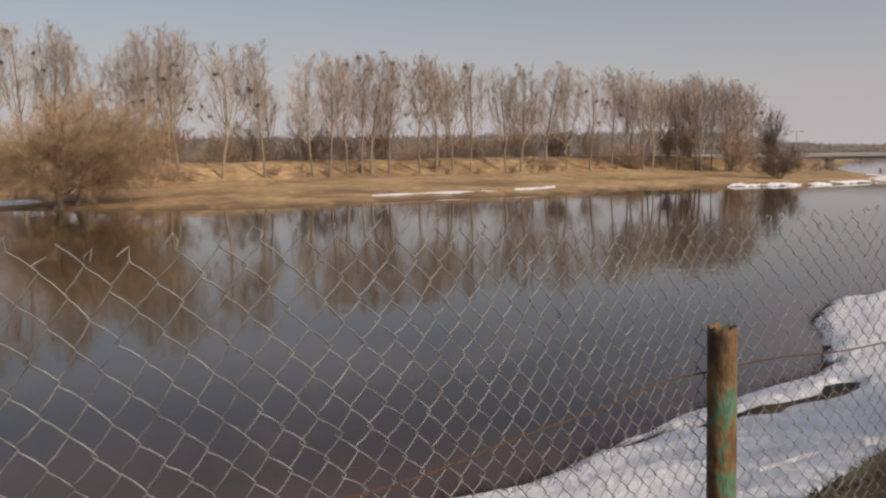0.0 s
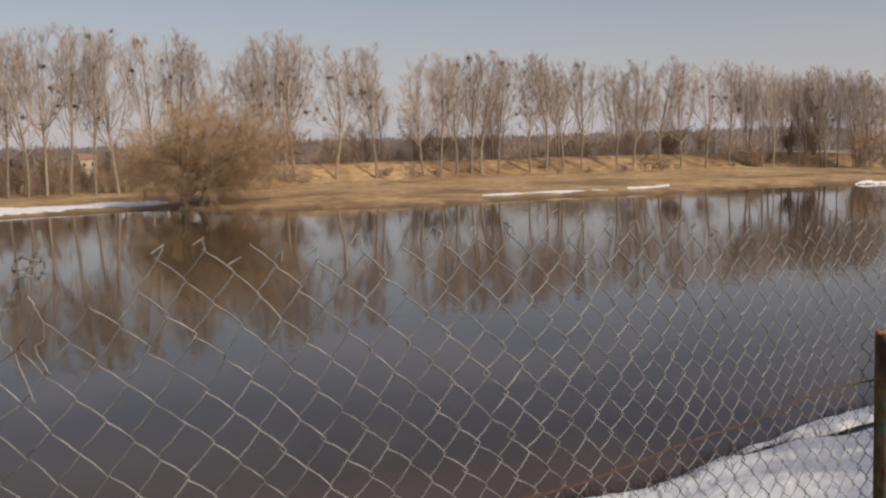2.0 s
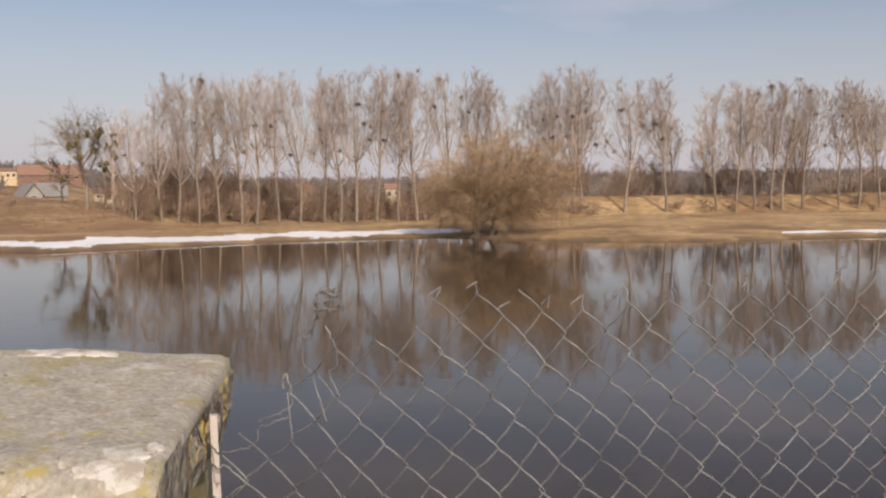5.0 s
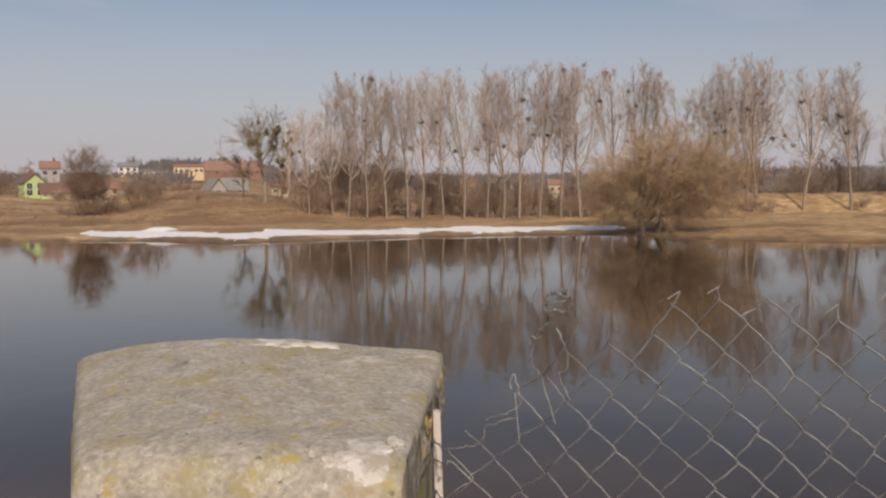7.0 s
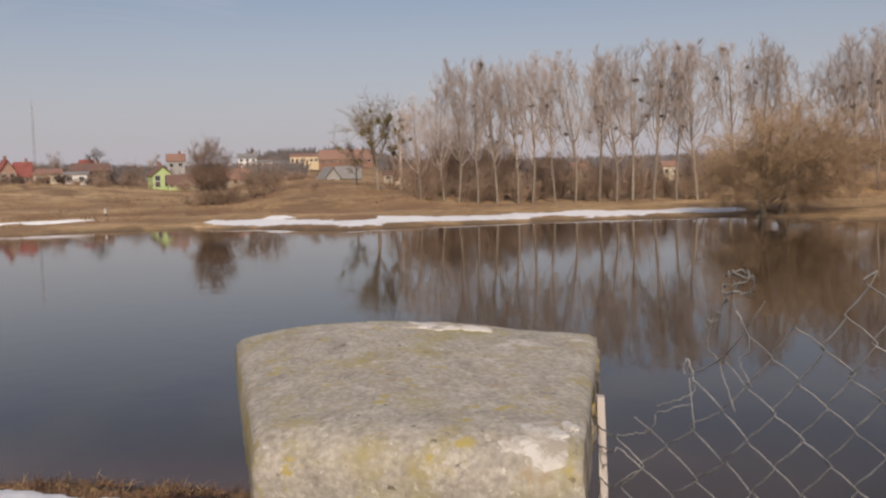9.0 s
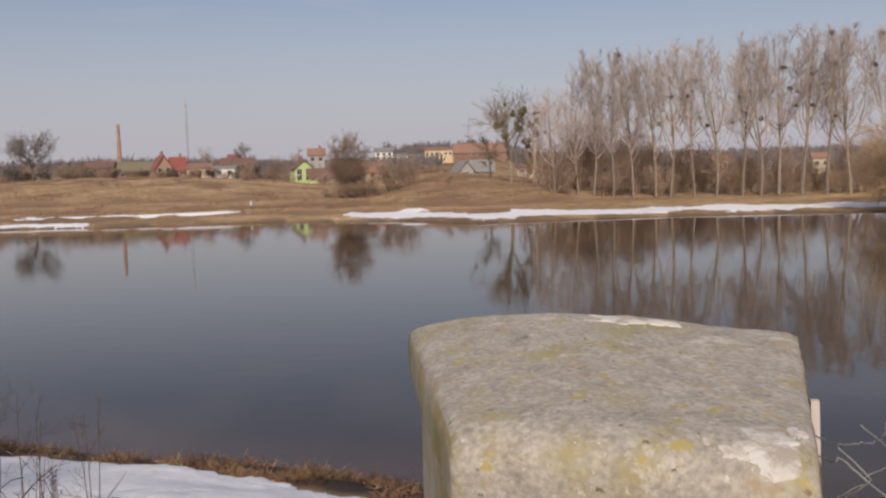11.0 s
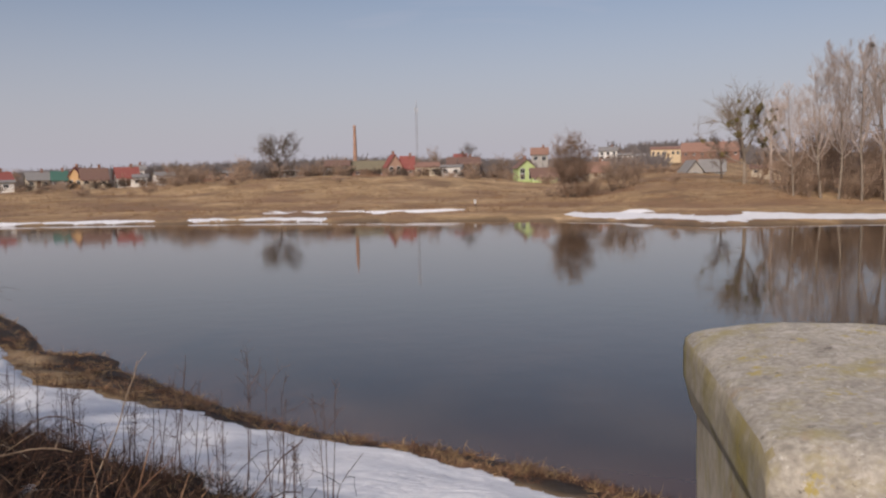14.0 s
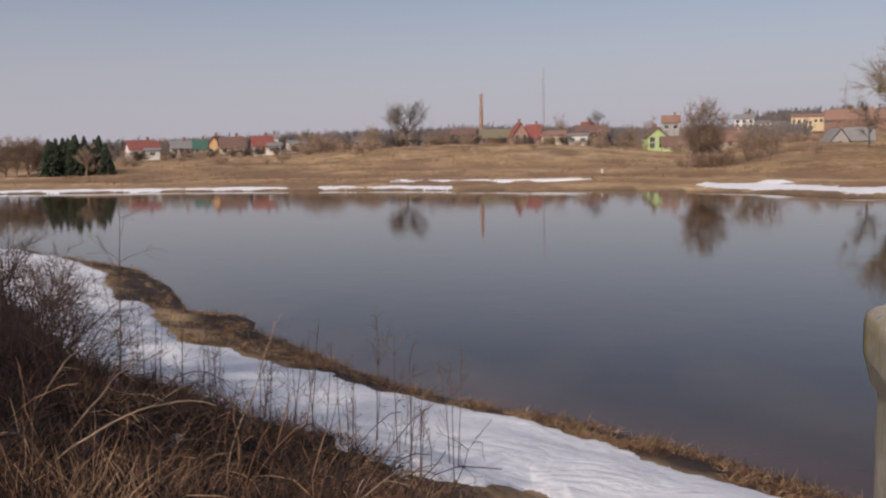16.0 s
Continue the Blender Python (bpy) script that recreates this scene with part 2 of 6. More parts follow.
def tubes(pts, rad, n=3):
    """Verts and quads of N bent tubes; pts (N, K, 3), rad (N, K)."""
    pts, rad = np.asarray(pts, float), np.asarray(rad, float)
    N, K, _ = pts.shape
    tan = np.gradient(pts, axis=1)
    tan /= np.linalg.norm(tan, axis=2, keepdims=True) + 1e-9
    ref = np.where(np.abs(tan[..., 2:3]) > 0.9, np.array([1.0, 0, 0]), np.array([0, 0, 1.0]))
    a = np.cross(tan, ref)
    a /= np.linalg.norm(a, axis=2, keepdims=True) + 1e-9
    b = np.cross(tan, a)
    ang = np.arange(n) * 2 * np.pi / n
    V = pts[:, :, None] + rad[:, :, None, None] * (a[:, :, None] * np.cos(ang)[:, None] + b[:, :, None] * np.sin(ang)[:, None])
    base = (np.arange(N) * K * n)[:, None, None] + (np.arange(K - 1) * n)[None, :, None]
    i = np.arange(n)[None, None]
    j = (i + 1) % n
    F = np.stack([base + i, base + j, base + n + j, base + n + i], -1).reshape(-1, 4)
    return V.reshape(-1, 3), F


def join(chunks):
    V, F, o = [], [], 0
    for v, f in chunks:
        V.append(v)
        F.append(f + o)
        o += len(v)
    return np.concatenate(V), np.concatenate(F)


def grow(rng, start, way, length, k, up=0.0, wobble=0.1):
    """Bent branch lines: (N, k + 1, 3)."""
    N = len(start)
    p = np.empty((N, k + 1, 3))
    p[:, 0] = start
    d = way / np.linalg.norm(way, axis=1, keepdims=True)
    for i in range(k):
        d = d + rng.normal(0, wobble, (N, 3)) + np.array([0, 0, 1.0]) * up
        d /= np.linalg.norm(d, axis=1, keepdims=True)
        p[:, i + 1] = p[:, i] + d * (length / k)[:, None]
    return p


def sprout(rng, lines, count, low, high, angle, spread=0.25):
    """Starting points and ways of count side shoots on each line."""
    N, K, _ = lines.shape
    idx = np.repeat(np.arange(N), count)
    t = rng.uniform(low, high, len(idx)) * (K - 1)
    i = np.minimum(t.astype(int), K - 2)
    f = (t - i)[:, None]
    a, b = lines[idx, i], lines[idx, i + 1]
    pos = a + (b - a) * f
    d = b - a
    d /= np.linalg.norm(d, axis=1, keepdims=True) + 1e-9
    r = rng.normal(size=d.shape)
    r -= d * (r * d).sum(1, keepdims=True)
    r /= np.linalg.norm(r, axis=1, keepdims=True)
    ang = np.radians(angle) * (1 + rng.normal(0, spread, len(idx)))[:, None]
    return pos, d * np.cos(ang) + r * np.sin(ang), t / (K - 1), idx


def taper(r0, r1, k):
    return np.asarray(r0)[:, None] * np.linspace(1, r1, k + 1)[None]

# ---- the river's plan ----
NEAR = np.array([(-130, -140), (-85, -55), (-62, -22), (-49.1, -13), (-42, -7.2), (-36, -5), (-30, -3.6), (-28.9, -2.0), (-28.2, -1.35), (-26.4, -1.35), (-25.2, -0.75), (-21.9, 0.8), (-19.4, 2.0), (-16.7, 4.0), (-15.1, 5.7), (-13, 6.9),
                 (-11, 8), (-7, 10.2), (-3.4, 11.9), (-1.1, 12.4), (0.3, 13.1), (2.9, 16.0), (4.8, 18.0), (7.6, 20.2), (9.4, 24.8), (9.6, 26.6), (11.5, 30), (14.5, 31.5), (21, 44), (42, 84), (90, 160), (200, 330), (420, 700)], float)
FAR = np.array([(-260, -260), (-175, -120), (-146, -62), (-136, -32), (-132, -16.5), (-124.6, -0.5), (-117.4, 14.6), (-107.5, 28), (-101, 41), (-88.4, 50), (-75, 52.8), (-72.5, 60), (-65, 76), (-53, 90.5),
                (-46, 90), (-34.4, 87), (-22.2, 90), (-13, 98), (-4.7, 105), (9.8, 112.2), (23.4, 126), (35.8, 127.3), (48.2, 130), (62, 138), (73, 160), (80, 195), (95, 245), (300, 700)], float)
ROW = np.array([(-104, 72), (-87, 97), (-42, 139), (-19.5, 159), (6, 172), (40, 184)], float)      # the line of poplars


def line_distance(x, y, line):
    best = np.full(x.shape, 1e9)
    for a, b in zip(line[:-1], line[1:]):
        d = b - a
        t = np.clip(((x - a[0]) * d[0] + (y - a[1]) * d[1]) / (d @ d), 0, 1)
        best = np.minimum(best, np.hypot(x - a[0] - t * d[0], y - a[1] - t * d[1]))
    return best


def inside(x, y, poly):
    r = np.zeros(x.shape, bool)
    for (x0, y0), (x1, y1) in zip(poly, np.roll(poly, -1, 0)):
        c = ((y0 > y) != (y1 > y)) & (x < (x1 - x0) * (y - y0) / (y1 - y0 + 1e-12) + x0)
        r ^= c
    return r


NEAR_LAND = np.concatenate([NEAR, [(6000, 700), (6000, -6000), (-130, -6000)]])
FAR_LAND = np.concatenate([FAR, [(6000, 6000), (-6000, 6000), (-6000, -6000), (-260, -6000)]])


def wave(x, y, s, seed=0.0):
    """Cheap smooth unevenness in -1..1, of about s metres."""
    x, y = x / s + seed, y / s - seed * 0.7
    return (np.sin(x * 3.1 + 1.7 * np.sin(y * 2.3 + seed)) + np.sin(y * 3.7 + 1.3 * np.sin(x * 2.9)) + np.sin((x + y) * 5.3 + np.sin(x * 4.1)) * 0.5) / 2.5


def smooth(a, b, v):
    t = np.clip((v - a) / (b - a), 0, 1)
    return t * t * (3 - 2 * t)


def height(x, y):
    x, y = np.asarray(x, float), np.asarray(y, float)
    dn, df = line_distance(x, y, NEAR), line_distance(x, y, FAR)
    near, far = inside(x, y, NEAR_LAND), inside(x, y, FAR_LAND)
    dn = np.maximum(dn + 0.35 * wave(x, y, 1.6) * smooth(0, 1.5, dn), 0)
    zn = np.interp(dn, [0, 0.3, 1.1, 1.7, 5.5, 8.5, 11.0, 13.0, 200, 2000], [-0.03, 0.12, 0.30, 0.48, 1.25, 2.45, 3.45, 3.62, 4.2, 12])
    zn = zn + 0.07 * wave(x, y, 2.2, 3) * smooth(0.5, 3, dn)
    az = np.degrees(np.arctan2(x, y))
    r = np.hypot(x, y)
    zn = zn + 1.2 * np.exp(-((x - 4.3) / 2.0) ** 2 - ((y - 7.5) / 1.5) ** 2)
    zf = np.interp(df, [0, 0.8, 3, 12, 40, 200, 3000], [-0.03, 0.15, 0.35, 0.7, 1.5, 2.2, 4.0]) + 0.14 * wave(x, y, 14, 1) * smooth(2, 12, df)
    # dike behind the poplars
    dr = line_distance(x, y, ROW)
    dike = smooth(-33, -20, az) * (1 - smooth(13, 19, az))
    beyond = inside(x, y, np.concatenate([ROW, [(6000, 2200), (-6000, 6000), (-6000, -160)]]))
    sd = np.where(beyond, dr, -dr)
    zf = zf + dike * (3.0 * smooth(-2, 8, sd) - 2.0 * smooth(12, 30, sd)) * np.exp(-np.maximum(sd - 60, 0) / 200)
    # the village's rise
    rise = smooth(-48, -56, az) * smooth(-118, -103, az)
    brow = np.interp(az, [-110, -102, -99, -96, -92, -88, -82, -77, -73, -70, -66, -62, -58, -53, -50], [0.5, 1.8, 2.7, 2.9, 3.1, 4.0, 4.9, 4.9, 4.6, 4.0, 2.4, 1.8, 2.4, 2.6, 1.6])
    zf = zf + rise * brow * (smooth(25, 115, df) + 0.06 * wave(x, y, 26, 5) * smooth(30, 80, df)) + rise * smooth(170, 520, df) * 9
    bank = df + 3.0 * wave(x, y, 30, 8) + 1.2 * wave(x, y, 9, 3)      # low scarps of old flood levels
    zf = zf + rise * (0.30 * (smooth(11, 12.5, bank) - smooth(13, 24, bank)) + 0.40 * (smooth(27, 29, bank) - smooth(29, 43, bank)) + 0.35 * (smooth(46, 49, bank) - smooth(50, 70, bank)))
    zf = zf + smooth(-64, -57, az) * smooth(-44, -50, az) * 1.6 * smooth(22, 45, df)
    # far hills
    zf = zf + smooth(450, 1100, r) * 16 * (1 + 0.35 * wave(x, y, 700, 2)) * smooth(22, 12, az) * smooth(-72, -50, az)
    zw = -np.minimum(np.minimum(dn, df) * 0.25, 2.0) - 0.03
    return np.where(near, zn, np.where(far, zf, zw))


def ground():
    fine = np.arange(-118, 36, 0.5)
    az = np.radians(np.concatenate([fine, np.arange(36, 242, 4.0)]))
    r = [0.4]
    while r[-1] < 4700:
        r.append(r[-1] * (1.03 if r[-1] < 330 else 1.07) + 0.02)
    r = np.array(r)
    X, Y = r[:, None] * np.sin(az), r[:, None] * np.cos(az)
    Z = height(X, Y)
    n, k = X.shape
    V = np.stack([X, Y, Z], -1).reshape(-1, 3)
    i, j = np.meshgrid(np.arange(n - 1), np.arange(k), indexing="ij")
    jj = (j + 1) % k
    F = np.stack([i * k + j, i * k + jj, (i + 1) * k + jj, (i + 1) * k + j], -1).reshape(-1, 4)[:, ::-1]
    V = np.concatenate([V, [(0, 0, float(height(0.0, 0.0)))]])
    ob = mesh_object("ground", V, F, M_GROUND, smooth=True)
    c = [(len(V) - 1, (q + 1) % k, q) for q in range(k)]
    me = ob.data
    bm = bmesh.new()
    bm.from_mesh(me)
    bm.verts.ensure_lookup_table()
    for a, b, d in c:
        bm.faces.new((bm.verts[a], bm.verts[d], bm.verts[b]))
    bmesh.ops.recalc_face_normals(bm, faces=bm.faces)
    bm.to_mesh(me)
    bm.free()
    co = np.empty(len(me.vertices) * 3)
    me.vertices.foreach_get("co", co)
    x, y, z = co.reshape(-1, 3).T
    near = inside(x, y, NEAR_LAND)
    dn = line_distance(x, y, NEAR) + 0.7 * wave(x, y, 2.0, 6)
    # real litter and peat, whose colour also carries painted shade on the slope
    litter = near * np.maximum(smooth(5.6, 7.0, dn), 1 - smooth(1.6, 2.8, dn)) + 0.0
    df = line_distance(x, y, FAR)
    wet = ((~near) & (df < 1.6)) * 0.8 + (z < -0.02) * 1.0
    bank = df + 3.0 * wave(x, y, 30, 8) + 1.2 * wave(x, y, 9, 3)
    reed = (~near) * (df > 2) * np.clip(0.75 * np.exp(-((bank - 9.5) / 2.2) ** 2) + 0.8 * np.exp(-((bank - 25) / 3.0) ** 2) + 0.7 * np.exp(-((bank - 44) / 4.0) ** 2) + 0.6 * smooth(0.1, 0.8, wave(x, y, 17, 4)), 0, 1) * smooth(-30, -50, np.degrees(np.arctan2(x, y)))
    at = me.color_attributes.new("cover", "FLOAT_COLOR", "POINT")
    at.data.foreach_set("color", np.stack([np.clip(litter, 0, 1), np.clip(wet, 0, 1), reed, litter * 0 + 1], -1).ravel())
    return tagged(ob, "dry tan grass and brown soil on the river banks", "ground", kind="structure")


ground()
def river():
    az = np.radians(np.arange(0, 360, 1.5))
    r = np.concatenate([[5.0], np.geomspace(8, 70, 70), np.geomspace(90, 6000, 24)])
    X, Y = r[:, None] * np.sin(az), r[:, None] * np.cos(az)
    n, k = X.shape
    i, j = np.meshgrid(np.arange(n - 1), np.arange(k), indexing="ij")
    jj = (j + 1) % k
    F = np.stack([i * k + j, (i + 1) * k + j, (i + 1) * k + jj, i * k + jj], -1).reshape(-1, 4)
    ob = mesh_object("water", np.stack([X, Y, X * 0], -1).reshape(-1, 3), F[:, ::-1], M_WATER)
    x, y = X.ravel(), Y.ravel()
    d = line_distance(x, y, NEAR) + 0.6 * wave(x, y, 3.0, 2)
    sh = np.where(inside(x, y, NEAR_LAND), 1.0, 1 - smooth(0.0, 3.0, d))
    at = ob.data.color_attributes.new("shallow", "FLOAT_COLOR", "POINT")
    at.data.foreach_set("color", np.stack([sh, sh * 0, sh * 0, sh * 0 + 1], -1).ravel())
    if ob.data.polygons[0].normal.z < 0:
        ob.data.flip_normals()
    return ob


water = river()
tagged(water, "calm dark river reflecting trees and pale sky", "river", kind="structure")


def snow_sheet(name, label, az0, az1, d0, d1, line, r0, r1, thick, seed, cover, na=200, nr=70, edge=0.5, scale=4.0, cracks=()):
    """A melting sheet of snow between two distances from a shore."""
    az = np.radians(np.linspace(az0, az1, na))
    r = np.geomspace(r0, r1, nr)
    X, Y = r[:, None] * np.sin(az), r[:, None] * np.cos(az)
    d = line_distance(X, Y, line)
    deg = np.degrees(np.arctan2(X, Y))
    d0, d1 = (np.interp(deg, *v) if isinstance(v, tuple) else v for v in (d0, d1))
    land = inside(X, Y, NEAR_LAND if line is NEAR else FAR_LAND)
    q = wave(X, Y, scale, seed) + 0.5 * wave(X, Y, scale * 0.37, seed + 4) + 0.35 * wave(X, Y, scale * 0.13, seed + 7)
    m = np.minimum(np.minimum((d - d0) / edge, (d1 - d) / edge), 4.0) + q * cover[1] + cover[0]
    u = np.linspace(0, 1, na)[None]
    m = m - 6 * (1 - smooth(0, 0.05, u)) - 6 * smooth(0.95, 1, u)
    for path, width in cracks:      # where the sheet has split
        c = line_distance(X, Y, np.array(path, float)) + 0.10 * wave(X, Y, 0.9, seed)
        m = np.minimum(m, (c / width - 1) * 3.0)
    m = np.where(land, m, -1)
    keep = m > 0
    Z = height(X, Y) + thick * np.clip(m, -1.6, 1.2) * (0.95 + 0.05 * wave(X, Y, scale * 0.3, seed)) + np.where(m < 0, 0, 0.02)
    n, k = X.shape
    f = keep[:-1, :-1] | keep[1:, :-1] | keep[:-1, 1:] | keep[1:, 1:]
    i, j = np.nonzero(f)
    F = np.stack([i * k + j, (i + 1) * k + j, (i + 1) * k + j + 1, i * k + j + 1], -1)
    used, inv = np.unique(F, return_inverse=True)
    V = np.stack([X, Y, Z], -1).reshape(-1, 3)[used]
    ob = mesh_object(name, V, inv.reshape(-1, 4), M_SNOW, smooth=True)
    return tagged(ob, label, "snow", kind="stuff")


NEAR_SNOW = "old white snow melting along the brown near bank"
FAR_SNOW = "thin strip of melting snow on the far bank"
# the sheet's two edges, as metres from the water
SNOW_LOW = ((-112, -104, -102, -100.2, -98.8, -97, -95, -92, -88, -80, -72.8, -65, -50), (2.6, 3.0, 2.5, 2.5, 3.2, 3.5, 2.8, 2.1, 1.6, 1.6, 1.9, 1.8, 1.8))
SNOW_HIGH = ((-112, -106, -103.5, -97.7, -92.6, -88.6, -84, -78.8, -75.5, -73.3, -70.5, -60, -46), (6.9, 6.6, 6.9, 6.6, 7.0, 7.7, 7.4, 6.3, 5.0, 5.2, 6.6, 7.2, 7.4))
snow_sheet("snow_patch", NEAR_SNOW, -113, -46, SNOW_LOW, SNOW_HIGH, NEAR, 5.5, 62, 0.065, 1.0, (0.10, 0.65), 680, 280, 0.40, 2.2)
snow_sheet("snow_patch", NEAR_SNOW, -6, 30, 0.35, 4.8, NEAR, 8, 40, 0.10, 2.0, (0.5, 0.7), 420, 320, 0.4, 3.0,
           [([(2.2, 14.75), (2.78, 15.0), (4.82, 15.68), (6.67, 16.74), (7.2, 17.6)], 0.34), ([(3.4, 11.3), (5.6, 12.0)], 0.05)])
snow_sheet("snow_patch", "broad white sheet of snow behind the far shore", -64.5, -27.5, 3.6, 9.6, FAR, 78, 135, 0.035, 3.0, (0.2, 1.6), 600, 200, 1.3, 9.0)
snow_sheet("snow_patch", FAR_SNOW, -84, -69.5, 11.5, 13.6, FAR, 100, 150, 0.04, 4.0, (0.1, 1.0), 300, 140, 0.9, 10.0)
snow_sheet("snow_patch", FAR_SNOW, -109, -89.5, 1.5, 4.6, FAR, 110, 150, 0.05, 5.0, (0.1, 1.3), 300, 90, 0.9, 7.0)
snow_sheet("snow_patch", FAR_SNOW, -88.5, -79, 1.8, 4.8, FAR, 100, 140, 0.05, 6.0, (-0.2, 1.7), 200, 90, 1.0, 6.0)
snow_sheet("snow_patch", FAR_SNOW, -8.5, 2.8, 4.5, 7.0, FAR, 92, 135, 0.06, 7.0, (-0.35, 1.2), 160, 60, 1.2, 7.0)
snow_sheet("snow_patch", FAR_SNOW, 1.3, 4.2, 5, 10, FAR, 105, 135, 0.08, 8.0, (-1.0, 1.2), 60, 50, 1.0, 5.0)
snow_sheet("snow_patch", "broken white ice heaped along the far shore", 14.5, 27, 0.2, 2.8, FAR, 118, 190, 0.11, 9.0, (-1.4, 2.8), 260, 120, 0.7, 3.5)

# ---- pillar ----


def pillar():
    # plan of the cap: back left, back right, front right, front left
    q = [Vector((-1.22, 0.50)), Vector((-0.83, 0.802)), Vector((-0.5665, 0.4425)), Vector((-0.795, 0.285))]
    top, thick = 5.100, 0.052
    centre = Vector((-0.865, 0.515))
    root = tagged(new("gate_pillar"), "weathered grey concrete pillar with yellow lichen and a crowned cap", "pillar")

    def plan(u, v):   # u: left to right, v: back to front
        return q[0].lerp(q[1], u).lerp(q[3].lerp(q[2], u), v)

    def rough(x, y, z, amp):
        return amp * (noise.noise(Vector((x * 14, y * 14, z * 14))) + 0.5 * noise.noise(Vector((x * 45, y * 45, z * 45 + 3))))

    bm = bmesh.new()
    n = 48
    grid = []
    for a in range(n + 1):
        row = []
        for b in range(n + 1):
            u, v = b / n, a / n
            p = plan(u, v)
            crown = 0.027 * math.sin(math.pi * min(u ** 0.72 * 0.93 + 0.02, 1)) * (1 - 0.75 * v)
            e = min(u, 1 - u, v, 1 - v)
            worn = -0.005 * max(0, 1 - e / 0.018) ** 2 - 0.014 * max(0, (v - 0.90) / 0.10) ** 2
            row.append(bm.verts.new((p.x, p.y, top + crown + 0.010 * u * (1 - v) + worn + rough(p.x, p.y, 0, 0.0018))))
        grid.append(row)
    for a in range(n):
        for b in range(n):
            bm.faces.new((grid[a][b], grid[a + 1][b], grid[a + 1][b + 1], grid[a][b + 1]))
    ring = grid[0][:] + [grid[a][n] for a in range(1, n + 1)] + [grid[n][b] for b in range(n - 1, -1, -1)] + [grid[a][0] for a in range(n - 1, 0, -1)]
    prev = ring
    for drop, out in [(0.003, 0.0015), (0.007, 0.003)] + [(0.007 + (thick - 0.012) * i / 10, 0.0035) for i in range(1, 11)] + [(thick, 0.001), (thick + 0.014, -0.005), (thick + 0.030, -0.0125)]:
        cur = []
        for v in ring:
            d = (Vector((v.co.x, v.co.y)) - centre).normalized()
            chip = 0.010 if d.y > 0.15 and d.x > -0.2 else 0.0012      # the side towards the water is chipped
            o = out + (rough(v.co.x * 2.2, v.co.y * 2.2, drop * 2.2, chip) if -0.018 < out and drop > 0.005 else 0)
            o = min(o, 0.006)
            cur.append(bm.verts.new((v.co.x + d.x * o, v.co.y + d.y * o, min(v.co.z - 0.004, top - 0.004 + 0.25 * (v.co.z - top)) - drop)))
        for c in range(len(ring)):
            bm.faces.new((prev[c], prev[(c + 1) % len(ring)], cur[(c + 1) % len(ring)], cur[c]))
        prev = cur
    bmesh.ops.recalc_face_normals(bm, faces=bm.faces)
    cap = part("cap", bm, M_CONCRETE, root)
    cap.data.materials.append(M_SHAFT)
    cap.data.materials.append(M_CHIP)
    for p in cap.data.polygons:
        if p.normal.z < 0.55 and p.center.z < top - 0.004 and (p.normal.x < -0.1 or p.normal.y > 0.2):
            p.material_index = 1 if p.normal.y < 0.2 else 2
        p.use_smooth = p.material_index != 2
    # lime-white patches lying on the cap
    for u0, v0, ru, rv, seed in ((0.565, 0.07, 0.085, 0.045, 1), (0.68, 0.08, 0.04, 0.03, 3), (0.89, 0.93, 0.09, 0.06, 2), (0.80, 0.955, 0.035, 0.022, 4), (0.955, 0.86, 0.022, 0.03, 5), (0.73, 0.93, 0.018, 0.016, 6)):
        bm = bmesh.new()
        mid = None
        fan = []
        for i in range(36):
            a = 2 * math.pi * i / 36
            r = 1 + 0.6 * noise.noise(Vector((math.cos(a) * 1.6, math.sin(a) * 1.6, seed * 3.1))) + 0.35 * noise.noise(Vector((math.cos(a) * 5, math.sin(a) * 5, seed * 1.7)))
            fan.append((u0 + ru * r * math.cos(a), v0 + rv * r * math.sin(a)))
        levels = []
        for w, lift in ((1.0, -0.002), (0.93, 0.0012), (0.6, 0.0022), (0.25, 0.0026)):
            lv = []
            for fu, fv in fan:
                u, v = min(max(u0 + (fu - u0) * w, 0.003), 0.997), min(max(v0 + (fv - v0) * w, 0.003), 0.997)
                p = plan(u, v)
                crown = 0.027 * math.sin(math.pi * min(u ** 0.72 * 0.93 + 0.02, 1)) * (1 - 0.75 * v)
                e = min(u, 1 - u, v, 1 - v)
                worn = -0.005 * max(0, 1 - e / 0.018) ** 2 - 0.014 * max(0, (v - 0.90) / 0.10) ** 2
                lv.append(bm.verts.new((p.x, p.y, top + crown + 0.010 * u * (1 - v) + worn + rough(p.x, p.y, 0, 0.0022) + lift)))
            levels.append(lv)
        for la, lb in zip(levels[:-1], levels[1:]):
            for i in range(36):
                bm.faces.new((la[i], la[(i + 1) % 36], lb[(i + 1) % 36], lb[i]))
        bm.faces.new(levels[-1])
        part("lime_patch", bm, M_LIME, root, "flaking white lime patch")
    # shaft, set in under the cap, with slightly worn corners
    bm = bmesh.new()
    rings = []
    for zz in np.linspace(top - thick - 0.024, 3.45, 40):
        r = []
        for (ua, va), (ub, vb) in (((0.022, 0.022), (0.978, 0.022)), ((0.978, 0.022), (0.978, 0.978)), ((0.978, 0.978), (0.022, 0.978)), ((0.022, 0.978), (0.022, 0.022))):
            for i in range(14):
                w = i / 14
                p = plan(ua + (ub - ua) * w, va + (vb - va) * w)
                d = (p - centre).normalized()
                c = rough(p.x, p.y, zz, 0.0016) - (0.005 if i == 0 else 0)
                r.append(bm.verts.new((p.x + d.x * c, p.y + d.y * c, zz)))
        rings.append(r)
    for ra, rb in zip(rings[:-1], rings[1:]):
        for i in range(len(ra)):
            bm.faces.new((ra[i], rb[i], rb[(i + 1) % len(ra)], ra[(i + 1) % len(ra)]))
    bmesh.ops.recalc_face_normals(bm, faces=bm.faces)
